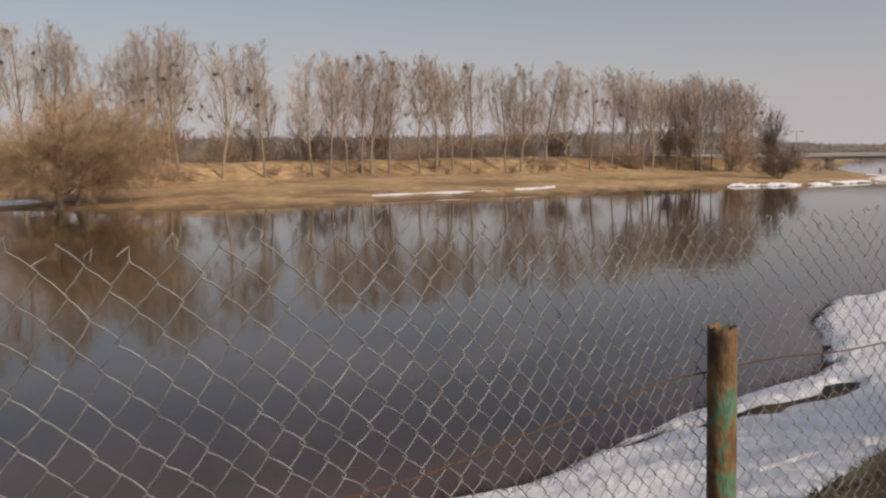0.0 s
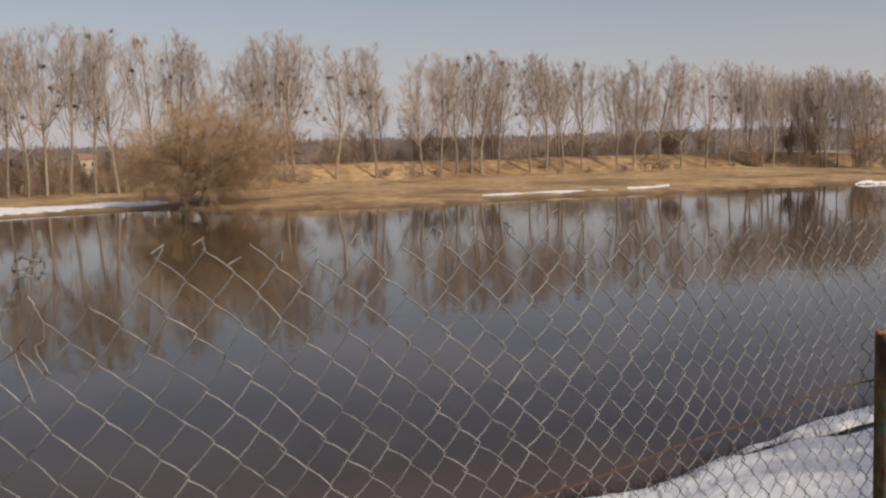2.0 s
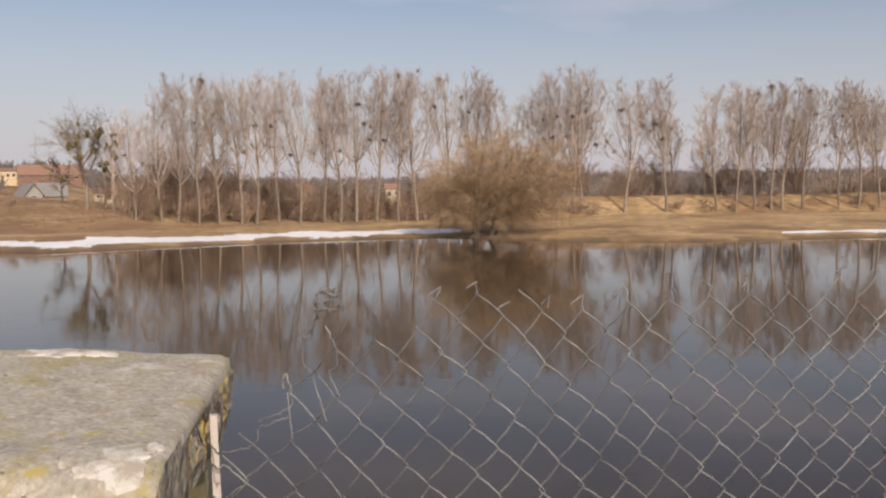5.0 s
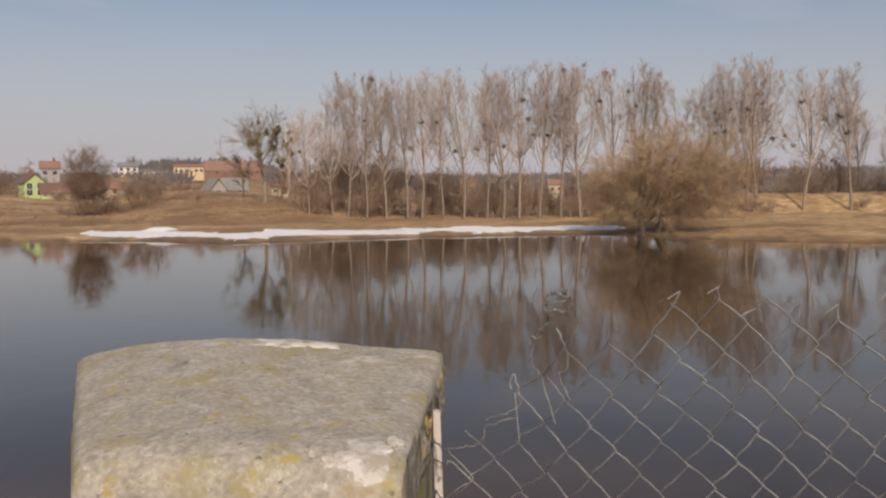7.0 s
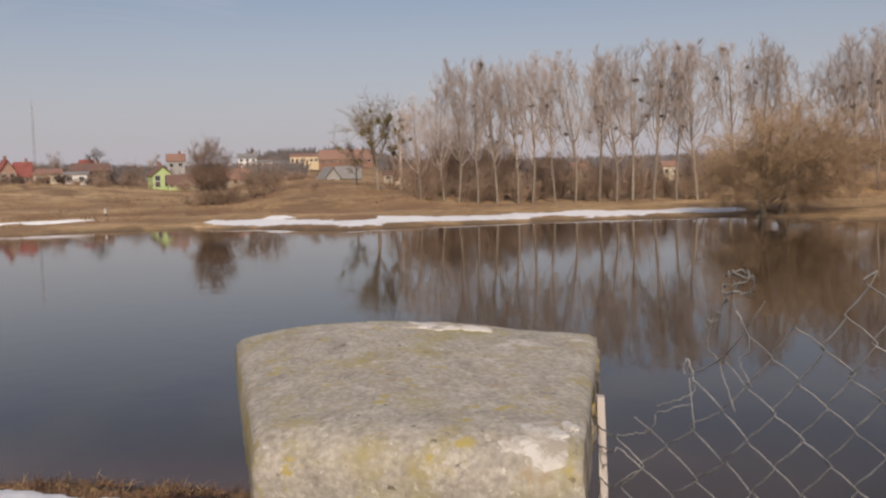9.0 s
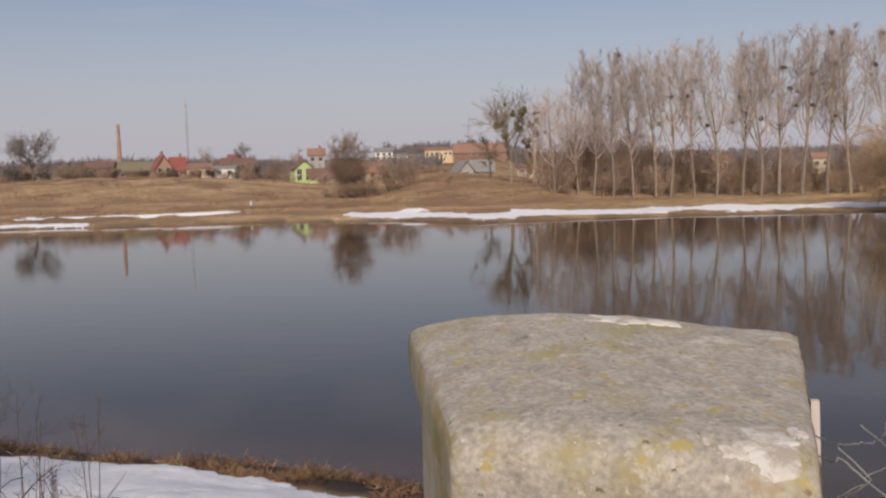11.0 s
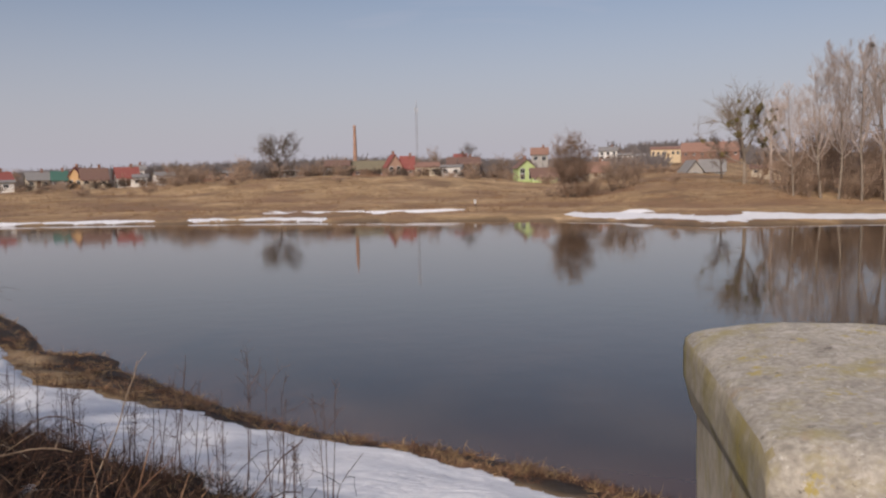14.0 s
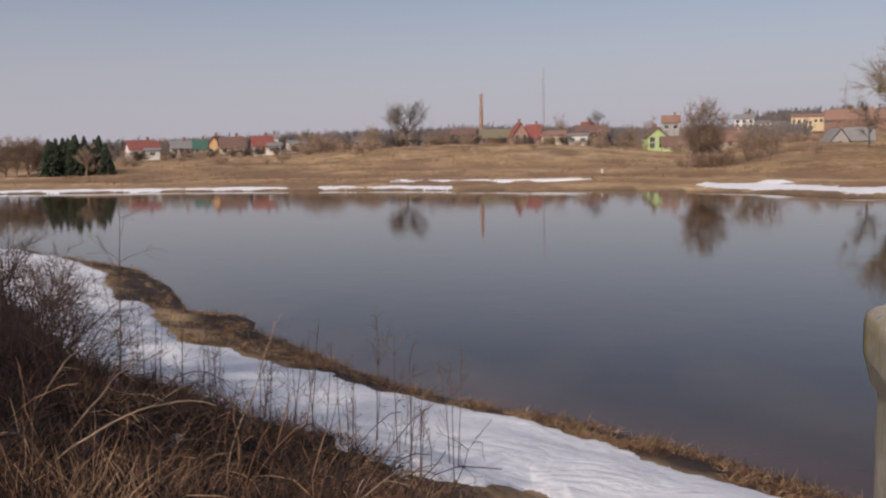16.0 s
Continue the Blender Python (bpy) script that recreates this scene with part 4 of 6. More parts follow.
def dome_mesh(seed, h, half, stems, per, twigs, twig_r):
    """A broad dome of twigs carried by boughs that fork from leaning trunks."""
    rng = np.random.default_rng(seed)
    a = rng.uniform(0, 2 * np.pi, stems)
    ct = rng.uniform(-0.75, 1.0, stems)
    sn = np.sqrt(1 - ct ** 2)
    rad = rng.uniform(0.35, 1.0, stems) ** 0.35 * 0.88
    end = np.stack([np.cos(a) * sn * half * rad, np.sin(a) * sn * half * rad, h * (0.44 + 0.56 * ct * rad)], 1) + np.array([0.6, 0, 0])
    st = np.array([-2.6, 0, 0.14 * h]) + np.stack([np.cos(a), np.sin(a), rng.uniform(-0.5, 0.5, stems)], 1) * rng.uniform(0, 1.3, stems)[:, None]
    mid = st * 0.45 + end * np.array([0.42, 0.42, 0.55]) + np.array([0, 0, 0.12 * h])
    w = np.linspace(0, 1, 7)[None, :, None]
    l1 = st[:, None] * (1 - w) ** 2 + 2 * mid[:, None] * w * (1 - w) + end[:, None] * w ** 2
    l1[:, 1:] += np.cumsum(rng.normal(0, 0.16, (stems, 6, 3)), 1)
    pos, way, t, idx = sprout(rng, l1, per, 0.22, 1.0, 52)
    l2 = grow(rng, pos, way, h * rng.uniform(0.08, 0.17, len(t)), 3, 0.06, 0.15)
    chunks = [tubes(l2, np.full((len(l2), 4), 0.016) * np.linspace(1.2, 0.5, 4), 3)]
    pos, way, t, idx = sprout(rng, l2, twigs, 0.1, 1.0, 40)
    l3 = grow(rng, pos, way, h * rng.uniform(0.05, 0.13, len(t)), 1, 0.10, 0.1)
    chunks.append(tubes(l3, np.full((len(l3), 2), twig_r) * np.array([1.1, 0.6]), 3))
    lean = grow(rng, np.array([(-2.6, 0, -0.2), (-1.0, 0.4, -0.2), (-3.2, -0.3, -0.2)]), np.array([(-0.15, -0.1, 0.9), (0.35, 0.1, 0.9), (0.4, 0.2, 0.8)]), h * np.array([0.30, 0.36, 0.30]), 6, 0.05, 0.10)
    return join([tubes(lean, taper([0.45, 0.36, 0.26], 0.4, 6), 8), tubes(l1, taper(rng.uniform(0.03, 0.085, stems), 0.15, 6), 4)]), join(chunks)


# the great willow at the water's edge
_x, _y = polar(-26.0, 102.5)
willow = tagged(new("willow"), "broad bare willow with dense tan twigs leaning over the water", "tree")
_m = dome_mesh(11, 13.6, 12.2, 130, 15, 14, 0.0105)
tagged(mesh_object("bough", *_m[0], M_TRUNK, willow, smooth=True), kind="stuff")
mesh_object("crown", *_m[1], M_WILLOW, willow)
willow.location = (_x, _y, ground_at(_x, _y) - 0.2)
willow.rotation_euler = (0, 0, radians(26))

SHRUBS = [tree_thing("shrub", "leafless brown shrub under the poplars", shrub_mesh(20 + i, 6.0, (5.0, 6.5, 4.0)[i], 13, 8, 5, 0.10, 0.020), M_SHRUB, "shrubs under the poplars", "shrub") for i in range(3)]


SCRUB = [tree_thing("shrub", "low brown scrub on the far bank", shrub_mesh(30 + i, 6.0, (6.5, 8.0, 5.0)[i], 10, 6, 5, 0.06, 0.06), M_SHRUB, "scrub of the far bank", "shrub") for i in range(3)]


def shrub(az, d, h, wide=1.0, kind=None, label=""):
    x, y = polar(az, d)
    c = copy_thing((SHRUBS if h > 3.4 else SCRUB)[int(_rng.integers(3)) if kind is None else kind], Matrix.LocRotScale((x, y, ground_at(x, y) - 0.1), Euler((0, 0, _rng.uniform(0, 6.28))), None))
    c.scale = (h / 6 * wide, h / 6 * wide, h / 6)
    return tagged(c, label)


for _i in range(52):
    _az = -50 + 27 * (_i + _rng.uniform(0, 1)) / 52
    _p = row_point(_az)
    shrub(_az, float(np.hypot(*_p)) + _rng.uniform(0.5, 14), 3.4 + 5.2 * _rng.random() ** 1.6, _rng.uniform(0.8, 1.3))
for _az, _d, _h, _w, _q in ((-47.2, 152, 13.2, 6.8, 12), (-44.2, 158, 11.8, 5.6, 13), (-40.6, 164, 9.5, 6.0, 14)):     # rounded thickets behind the row
    _x, _y = polar(_az, _d)
    _t = tagged(new("shrub"), "tall rounded red-brown thicket behind the poplars", "shrub")
    _m = dome_mesh(_q, _h, _w, 80, 12, 11, 0.0125)
    tagged(mesh_object("bough", *_m[0], M_TRUNK, _t, smooth=True), kind="stuff")
    mesh_object("crown", *_m[1], M_REDTREE, _t)
    _t.location = (_x, _y, ground_at(_x, _y) - 0.2)
for _i in range(16):
    _az = -23 + 33 * _rng.random()
    _p = row_point(min(_az, 9))
    shrub(_az, float(np.hypot(*_p)) + _rng.uniform(-3, 3), _rng.uniform(1.2, 3.2), 1.0)
for _az, _d, _h in ((-24, 128, 5), (-22.3, 130, 4.4), (-20.8, 140, 3.6), (2.8, 165, 3.4), (3.6, 165, 2.8), (1.2, 165, 2.2)):
    shrub(_az, _d, _h, 1.3)
for _az, _d, _h in shrub_later:
    shrub(_az, _d, _h, 1.2)
for _i in range(9):
    shrub(_rng.uniform(9, 16.8), _rng.uniform(176, 200), _rng.uniform(5, 9.5), 1.15)
for _i, _t in enumerate(SCRUB):
    _x, _y = polar(-15 + 6 * _i, 158)
    _t.matrix_basis = Matrix.LocRotScale((_x, _y, ground_at(_x, _y) - 0.1), None, (0.3, 0.3, 0.25))
for _i, _t in enumerate(SHRUBS):
    _x, _y = polar(-44 + 2 * _i, 150)
    _t.location = (_x, _y, ground_at(_x, _y))

# ---- village ----


def wall_mat(name, rgb):
    return material(name, [(0.3, tuple(c * 0.85 for c in rgb)), (0.7, rgb)], 0.8, 0.9, fine=(4.0, 0.08))


# strong wall and roof colours are greyed: distance haze put into the paint
W_WHITE = wall_mat("white_plaster", (0.78, 0.76, 0.72))
W_CREAM = wall_mat("cream_plaster", (0.60, 0.52, 0.39))
W_YELLOW = wall_mat("yellow_plaster", (0.68, 0.55, 0.36))
W_ORANGE = wall_mat("orange_plaster", (0.60, 0.39, 0.20))
W_GREEN = wall_mat("lime_green_plaster", (0.50, 0.63, 0.29))
W_BRICK = wall_mat("red_brick_wall", (0.28, 0.155, 0.115))
W_PINK = wall_mat("pale_brick_wall", (0.42, 0.27, 0.20))
W_DARK = wall_mat("dark_boards", (0.10, 0.075, 0.06))
W_GREY = wall_mat("grey_render", (0.40, 0.38, 0.35))
R_RED = wall_mat("red_tiles", (0.30, 0.095, 0.08))
R_ORANGE = wall_mat("orange_tiles", (0.31, 0.18, 0.135))
R_BROWN = wall_mat("brown_tiles", (0.20, 0.12, 0.095))
R_GREY = wall_mat("grey_sheet_roof", (0.26, 0.25, 0.24))
R_GREEN = wall_mat("green_sheet_roof", (0.06, 0.15, 0.12))
R_OLIVE = wall_mat("mossy_roof", (0.23, 0.20, 0.13))
M_PANE = material("window_glass", [(0.3, (0.02, 0.022, 0.026)), (0.7, (0.04, 0.043, 0.05))], 1.0, 0.08)
M_FRAME = wall_mat("white_frames", (0.7, 0.7, 0.68))
M_DOOR = wall_mat("brown_door", (0.16, 0.09, 0.05))


def house(az0, az1, d, base, eave, ridge, wall, roof, label, turn=0.0, gable=False, windows=3, chimney=1, depth=None, rows=1, drop=2.5):
    """A house seen between two directions at d metres; base, eave and ridge as heights. gable: its gable looks at the river."""
    w = abs(az1 - az0) * math.pi / 180 * d
    x, y = polar((az0 + az1) / 2, d)
    w = w * (0.97 if not gable else 0.94)
    dep = depth or max(5.0, min(w * 0.9, 9.0))
    root = tagged(new("house"), label, "house", "houses of the village")
    root.matrix_basis = Matrix.Translation((x, y, base)) @ Matrix.Rotation(radians(-(az0 + az1) / 2 + turn), 4, "Z")
    he, hr = eave - base, ridge - base
    bm = bmesh.new()
    if gable:
        sec = [(-w / 2, -drop), (w / 2, -drop), (w / 2, he), (0, hr), (-w / 2, he)]
        a = [bm.verts.new((p, 0, q)) for p, q in sec]
        b = [bm.verts.new((p, dep, q)) for p, q in sec]
    else:
        sec = [(0, -drop), (dep, -drop), (dep, he), (dep / 2, hr), (0, he)]
        a = [bm.verts.new((-w / 2, p, q)) for p, q in sec]
        b = [bm.verts.new((w / 2, p, q)) for p, q in sec]
    bm.faces.new(a)
    bm.faces.new(b[::-1])
    for i in range(5):
        bm.faces.new((a[i], b[i], b[(i + 1) % 5], a[(i + 1) % 5]))
    bmesh.ops.recalc_face_normals(bm, faces=bm.faces)
    part("wall", bm, wall, root)
    # roof: two slabs with eaves
    th, ov = 0.18, 0.45
    for s in (-1, 1):
        bm = bmesh.new()
        half = w / 2 if gable else dep / 2
        slope = (hr - he) / half
        e = [(s * (half + ov), he - slope * ov), (0, hr), (0, hr + th), (s * (half + ov), he - slope * ov + th)]
        run = (-ov, dep + ov) if gable else (-w / 2 - ov, w / 2 + ov)
        vs = []
        for r in run:
            vs.append([bm.verts.new((p, r, q) if gable else (r, dep / 2 + p, q)) for p, q in ((a0, b0 + 0.03) for a0, b0 in e)])
        bm.faces.new(vs[0])
        bm.faces.new(vs[1][::-1])
        for i in range(4):
            bm.faces.new((vs[0][i], vs[1][i], vs[1][(i + 1) % 4], vs[0][(i + 1) % 4]))
        bmesh.ops.recalc_face_normals(bm, faces=bm.faces)
        part("roof", bm, roof, root)
    if chimney:
        bm = bmesh.new()
        cx, cy = (0.0, dep * 0.4) if gable else (w * 0.22, dep / 2)
        box(bm, cx - 0.35, cx + 0.35, cy - 0.3, cy + 0.3, hr - 0.5, hr + 1.0)
        box(bm, cx - 0.42, cx + 0.42, cy - 0.37, cy + 0.37, hr + 1.0, hr + 1.12)
        part("chimney", bm, W_BRICK, root)
    # windows and a door in the front
    for rrow in range(rows):
        zc = he * (0.55 if rows == 1 else (0.3 + 0.42 * rrow))
        for i in range(windows):
            cx = -w / 2 + w * (i + 0.5) / windows
            if rrow == 0 and i == windows // 2 and windows > 2:
                bm = bmesh.new()
                box(bm, cx - 0.5, cx + 0.5, -0.05, 0.05, 0.0, min(2.05, he * 0.85))
                part("door", bm, M_DOOR, root)
                continue
            ww, hh = min(1.2, w / windows * 0.5), min(1.3, he * 0.4)
            bm = bmesh.new()
            for q in ((-ww / 2 - 0.07, ww / 2 + 0.07, hh / 2, hh / 2 + 0.08), (-ww / 2 - 0.07, ww / 2 + 0.07, -hh / 2 - 0.08, -hh / 2), (-ww / 2 - 0.07, -ww / 2, -hh / 2, hh / 2), (ww / 2, ww / 2 + 0.07, -hh / 2, hh / 2), (-0.03, 0.03, -hh / 2, hh / 2)):
                box(bm, cx + q[0], cx + q[1], -0.06, 0.04, zc + q[2], zc + q[3])
            win = part("window", bm, M_FRAME, root)
            bm = bmesh.new()
            box(bm, cx - ww / 2, cx + ww / 2, -0.02, 0.02, zc - hh / 2, zc + hh / 2)
            part("pane", bm, M_PANE, win)
    return root


def el(v, d):
    return 5.3 + v * d


def row_house(az0, az1, d, b, e, r, *rest, **kw):
    return house(az0, az1, d, el(b, d), el(e, d), el(r, d), *rest, **kw)


row_house(-99.8, -98.0, 255, -0.0022, 0.008, 0.0172, W_WHITE, R_RED, "white house with a red tiled roof on the rise", 12)
row_house(-98.9, -98.0, 250, -0.0015, 0.0065, 0.0085, W_WHITE, R_GREY, "small white outbuilding with a low grey roof", 0, windows=1, chimney=0)
row_house(-97.3, -96.05, 262, 0.0, 0.009, 0.0165, W_CREAM, R_GREY, "cream house with a grey roof among dark bushes", 8)
row_house(-95.95, -95.1, 262, 0.0, 0.0085, 0.0172, W_GREY, R_GREEN, "grey house with a green sheet roof", 0, windows=2)
row_house(-95.15, -94.2, 262, 0.0, 0.010, 0.021, W_ORANGE, R_RED, "house with an orange gable and red roof", -20, gable=True, windows=2)
row_house(-94.3, -92.75, 256, 0.0003, 0.0085, 0.020, W_CREAM, R_BROWN, "pale house with a broad brown tiled roof", 5)
row_house(-92.25, -90.9, 258, 0.0, 0.010, 0.0205, W_WHITE, R_RED, "white house with a bright red roof", 10)
row_house(-91.3, -90.45, 253, 0.0, 0.0095, 0.0125, W_WHITE, R_GREY, "white flat annex beside the red-roofed house", 0, windows=2, chimney=0)
row_house(-91.5, -90.6, 275, 0.005, 0.018, 0.0225, W_WHITE, R_GREY, "tall white house behind the red roof", 0, windows=2)
row_house(-89.9, -88.8, 262, 0.003, 0.0105, 0.0145, W_WHITE, R_GREY, "low white house with a pale roof", 15, windows=2)
row_house(-87.2, -86.0, 275, 0.006, 0.0105, 0.0125, W_BRICK, R_BROWN, "low brick shed among bare bushes", 0, windows=2, chimney=0)
row_house(-85.8, -83.9, 285, 0.008, 0.0125, 0.0145, W_PINK, R_GREY, "long low brick shed with a grey roof", 0, windows=4, chimney=0)
row_house(-82.0, -80.2, 290, 0.008, 0.0125, 0.0145, W_GREY, R_GREY, "long grey garage row behind the oak", 0, windows=4, chimney=0)
row_house(-79.35, -77.7, 262, 0.008, 0.0185, 0.0245, W_DARK, R_BROWN, "dark timber barn with a brown roof", -8, windows=3, chimney=0)
row_house(-77.55, -75.25, 262, 0.0055, 0.0135, 0.0235, W_BRICK, R_OLIVE, "brick barn with a large mossy grey roof", 4, windows=3, chimney=0)
row_house(-75.2, -74.15, 258, 0.006, 0.0175, 0.0305, W_PINK, R_RED, "brick house with a steep red roof and gable to the river", 14, gable=True, windows=2, rows=2)
row_house(-74.3, -73.4, 262, 0.006, 0.0145, 0.028, W_PINK, R_RED, "wing of a brick house under a red roof", 0, windows=2)
row_house(-73.35, -71.7, 262, 0.005, 0.0155, 0.0205, W_CREAM, R_ORANGE, "low cream house with a flat orange roof", 6, windows=3, chimney=0)
row_house(-71.65, -70.3, 255, 0.0032, 0.0145, 0.0168, W_WHITE, R_GREY, "white flat-roofed outbuilding on the slope", -10, windows=2, chimney=0)
row_house(-71.2, -69.0, 290, 0.0095, 0.018, 0.0255, W_DARK, R_BROWN, "dark timber house with a brown roof", 0)
row_house(-70.7, -69.9, 300, 0.014, 0.023, 0.0295, W_PINK, R_RED, "house with a small red roof behind the timber house", 0, windows=2)
row_house(-66.55, -65.3, 225, -0.003, 0.0125, 0.021, W_GREEN, R_BROWN, "lime green house with a white-trimmed gable", 16, gable=True, windows=2, rows=2)
row_house(-65.6, -63.9, 222, -0.0045, 0.0015, 0.011, W_GREEN, R_BROWN, "lime green wing under a low brown roof", 6, windows=4, chimney=0)
row_house(-65.6, -64.5, 300, 0.016, 0.0275, 0.0345, W_GREY, R_ORANGE, "tall grey house with an orange roof up the slope", 0, windows=2)
row_house(-63.2, -62.3, 240, 0.0, 0.011, 0.0185, W_WHITE, R_GREY, "white house with a narrow gable among trees", 0, gable=True, windows=2)
row_house(-62.3, -60.55, 245, 0.0, 0.0055, 0.0165, W_CREAM, R_ORANGE, "house with a large orange-red roof", 5)
row_house(-61.2, -60.0, 400, 0.018, 0.029, 0.0335, W_WHITE, R_GREY, "white two-storey house high on the slope", 0, rows=2)
row_house(-60.0, -59.0, 410, 0.018, 0.0235, 0.0255, W_WHITE, R_GREY, "low white building high on the slope", 0, windows=3, chimney=0)
row_house(-58.9, -58.0, 430, 0.018, 0.0225, 0.0245, W_GREY, R_GREY, "low grey building high on the slope", 0, windows=3, chimney=0)
row_house(-57.9, -56.0, 430, 0.0195, 0.029, 0.032, W_YELLOW, R_ORANGE, "bright yellow long building on the hill", 0, windows=6, chimney=0)
row_house(-56.0, -52.4, 420, 0.019, 0.0255, 0.0355, W_BRICK, R_ORANGE, "long brick building with an orange roof on the hill", 0, windows=7, chimney=2)
row_house(-55.75, -54.6, 205, -0.001, 0.004, 0.0155, W_GREY, R_GREY, "old grey barn with its gable to the river", 22, gable=True, windows=1, chimney=0)
row_house(-54.9, -53.35, 210, -0.001, 0.004, 0.016, W_GREY, R_GREY, "grey barn wing with a sheet roof", 0, windows=2, chimney=0)
row_house(-51.8, -50.05, 205, -0.002, 0.0055, 0.009, W_CREAM, R_BROWN, "low cream cottage behind the trees", 0, windows=3, chimney=0)
for _az, _b, _lab in ((-48.4, 0.006, "pale cottage half hidden by shrubs"), (-43.5, 0.008, "small white house behind the poplars"), (-40.8, 0.006, "white cottage behind the shrubs"), (-38.8, 0.007, "pale house behind the shrubs"), (-33.0, 0.006, "white gabled house behind the willow")):
    row_house(_az - 0.5, _az + 0.5, 330, _b - 0.012, _b + 0.001, _b + 0.006, W_CREAM, R_ORANGE, _lab, 10, windows=2)
row_house(-21.5, -20.7, 420, -0.008, 0.0015, 0.0055, W_WHITE, R_RED, "white house with a red roof beyond the dike", 8, windows=3)


def brick_chimney():
    d = 291
    x, y = polar(-77.27, d)
    z0, z1 = el(0.008, d) - 2, el(0.0645, d)
    root = tagged(new("factory_chimney"), "tall tapering orange brick factory chimney", "chimney")
    root.location = (x, y, 0)
    bm = bmesh.new()
    n = 14
    prof = [(0.78, z0), (0.74, z0 + 5), (0.44, z1 - 1.0), (0.52, z1 - 0.95), (0.52, z1 - 0.5), (0.44, z1 - 0.45), (0.44, z1), (0.30, z1), (0.30, z1 - 1.5)]
    rings = [[bm.verts.new((r * math.cos(6.2832 * i / n), r * math.sin(6.2832 * i / n), z)) for i in range(n)] for r, z in prof]
    for a, b in zip(rings[:-1], rings[1:]):
        for i in range(n):
            bm.faces.new((a[i], a[(i + 1) % n], b[(i + 1) % n], b[i]))
    part("brick_shaft", bm, wall_mat("orange_brick", (0.42, 0.25, 0.175)), root)
    for zz in (z0 + 8, z0 + 12, z0 + 16):
        bm = bmesh.new()
        t = (zz - z0 - 5) / (z1 - 1 - z0 - 5)
        r = 0.74 + (0.44 - 0.74) * t + 0.03
        bmesh.ops.create_cone(bm, segments=n, radius1=r, radius2=r, depth=0.14, cap_ends=False, matrix=Matrix.Translation((0, 0, zz)))
        part("iron_band", bm, M_RUST, root)


brick_chimney()


def lattice_mast():
    d = 335
    x, y = polar(-73.15, d)
    z0, z1 = el(0.02, d) - 4, el(0.0925, d)
    root = tagged(new("radio_mast"), "thin grey lattice radio mast above the roofs", "mast")
    root.location = (x, y, 0)
    mat = material("mast_steel", [(0.3, (0.30, 0.30, 0.32)), (0.7, (0.4, 0.4, 0.42))], 1.0, 0.6, metal=0.3)
    c = [(0.42 * math.cos(a), 0.42 * math.sin(a)) for a in (0.3, 2.394, 4.489)]
    for q in c:
        v, f = tubes(np.array([[(q[0], q[1], z0), (q[0], q[1], z1 - 3)]]), np.full((1, 2), 0.06), 4)
        mesh_object("leg", v, f, mat, root)
    zs = np.arange(z0, z1 - 3, 0.9)
    pts = [[(*c[k], z), (*c[(k + 1) % 3], z + 0.9)] for i, z in enumerate(zs) for k in range(3)]
    v, f = tubes(np.array(pts), np.full((len(pts), 2), 0.03), 3)
    mesh_object("bracing", v, f, mat, root)
    v, f = tubes(np.array([[(0, 0, z1 - 3.2), (0, 0, z1)]]), np.full((1, 2), 0.08), 5)
    mesh_object("antenna", v, f, mat, root)
    for k in range(3):
        bm = bmesh.new()
        box(bm, c[k][0] * 1.6 - 0.12, c[k][0] * 1.6 + 0.12, c[k][1] * 1.6 - 0.08, c[k][1] * 1.6 + 0.08, z1 - 4.6, z1 - 3.0)
        part("panel_antenna", bm, M_FRAME, root)


lattice_mast()


def marker_post():
    x, y = polar(-69.4, 134)
    z = ground_at(x, y)
    root = tagged(new("marker_post"), "short dark post with a white board on the meadow", "marker post")
    root.location = (x, y, z)
    bm = bmesh.new()
    box(bm, -0.06, 0.06, -0.06, 0.06, -0.3, 0.7, 0.01)
    part("post", bm, W_DARK, root)
    bm = bmesh.new()
    box(bm, -0.42, 0.42, -0.12, -0.062, 0.4, 1.1, 0.01)
    part("board", bm, M_FRAME, root, "white painted board")


marker_post()

# ---- single trees of the far bank ----


def broad_tree(name, label, az, d, top, wide, mat, seed, stems=3, clumps=0, low=0.25, dense=1.0):
    x, y = polar(az, d)
    z = ground_at(x, y) - 0.15
    h = top - z
    rng = np.random.default_rng(seed)
    trunk = grow(rng, np.zeros((1, 3)), np.array([[0.02, 0.02, 1.0]]), np.array([h * 0.72]), 6, 0.03, 0.05)
    pos, way, t, _ = sprout(rng, trunk, int(14 * dense), low, 1.0, 52)
    ln = wide * rng.uniform(0.45, 0.75, len(t)) * (1.1 - 0.45 * t)
    l1 = grow(rng, pos, way, ln, 5, 0.09, 0.11)
    ch = [tubes(l1, taper(h * 0.010 * (1.1 - 0.6 * t), 0.25, 5), 5)]
    pos, way, t, idx = sprout(rng, l1, int(9 * dense), 0.2, 1.0, 42)
    l2 = grow(rng, pos, way, wide * rng.uniform(0.12, 0.26, len(t)), 3, 0.08, 0.12)
    ch.append(tubes(l2, np.full((len(l2), 4), 0.035) * np.linspace(1.2, 0.5, 4), 3))
    pos, way, t, idx = sprout(rng, l2, 8, 0.1, 1.0, 42)
    l3 = grow(rng, pos, way, wide * rng.uniform(0.05, 0.13, len(t)), 2, 0.06, 0.12)
    ch.append(tubes(l3, np.full((len(l3), 3), 0.017) * np.array([1.1, 0.9, 0.5]), 3))
    root = tagged(new(name), label, "tree")
    root.location = (x, y, z)
    mesh_object("trunk", *tubes(trunk, taper([h * 0.022], 0.3, 6), 8), mat, root, smooth=True)
    mesh_object("crown", *join(ch), mat, root)
    if clumps:
        add_clumps(root, l1, rng, clumps, 0.68, (0,))
    return root


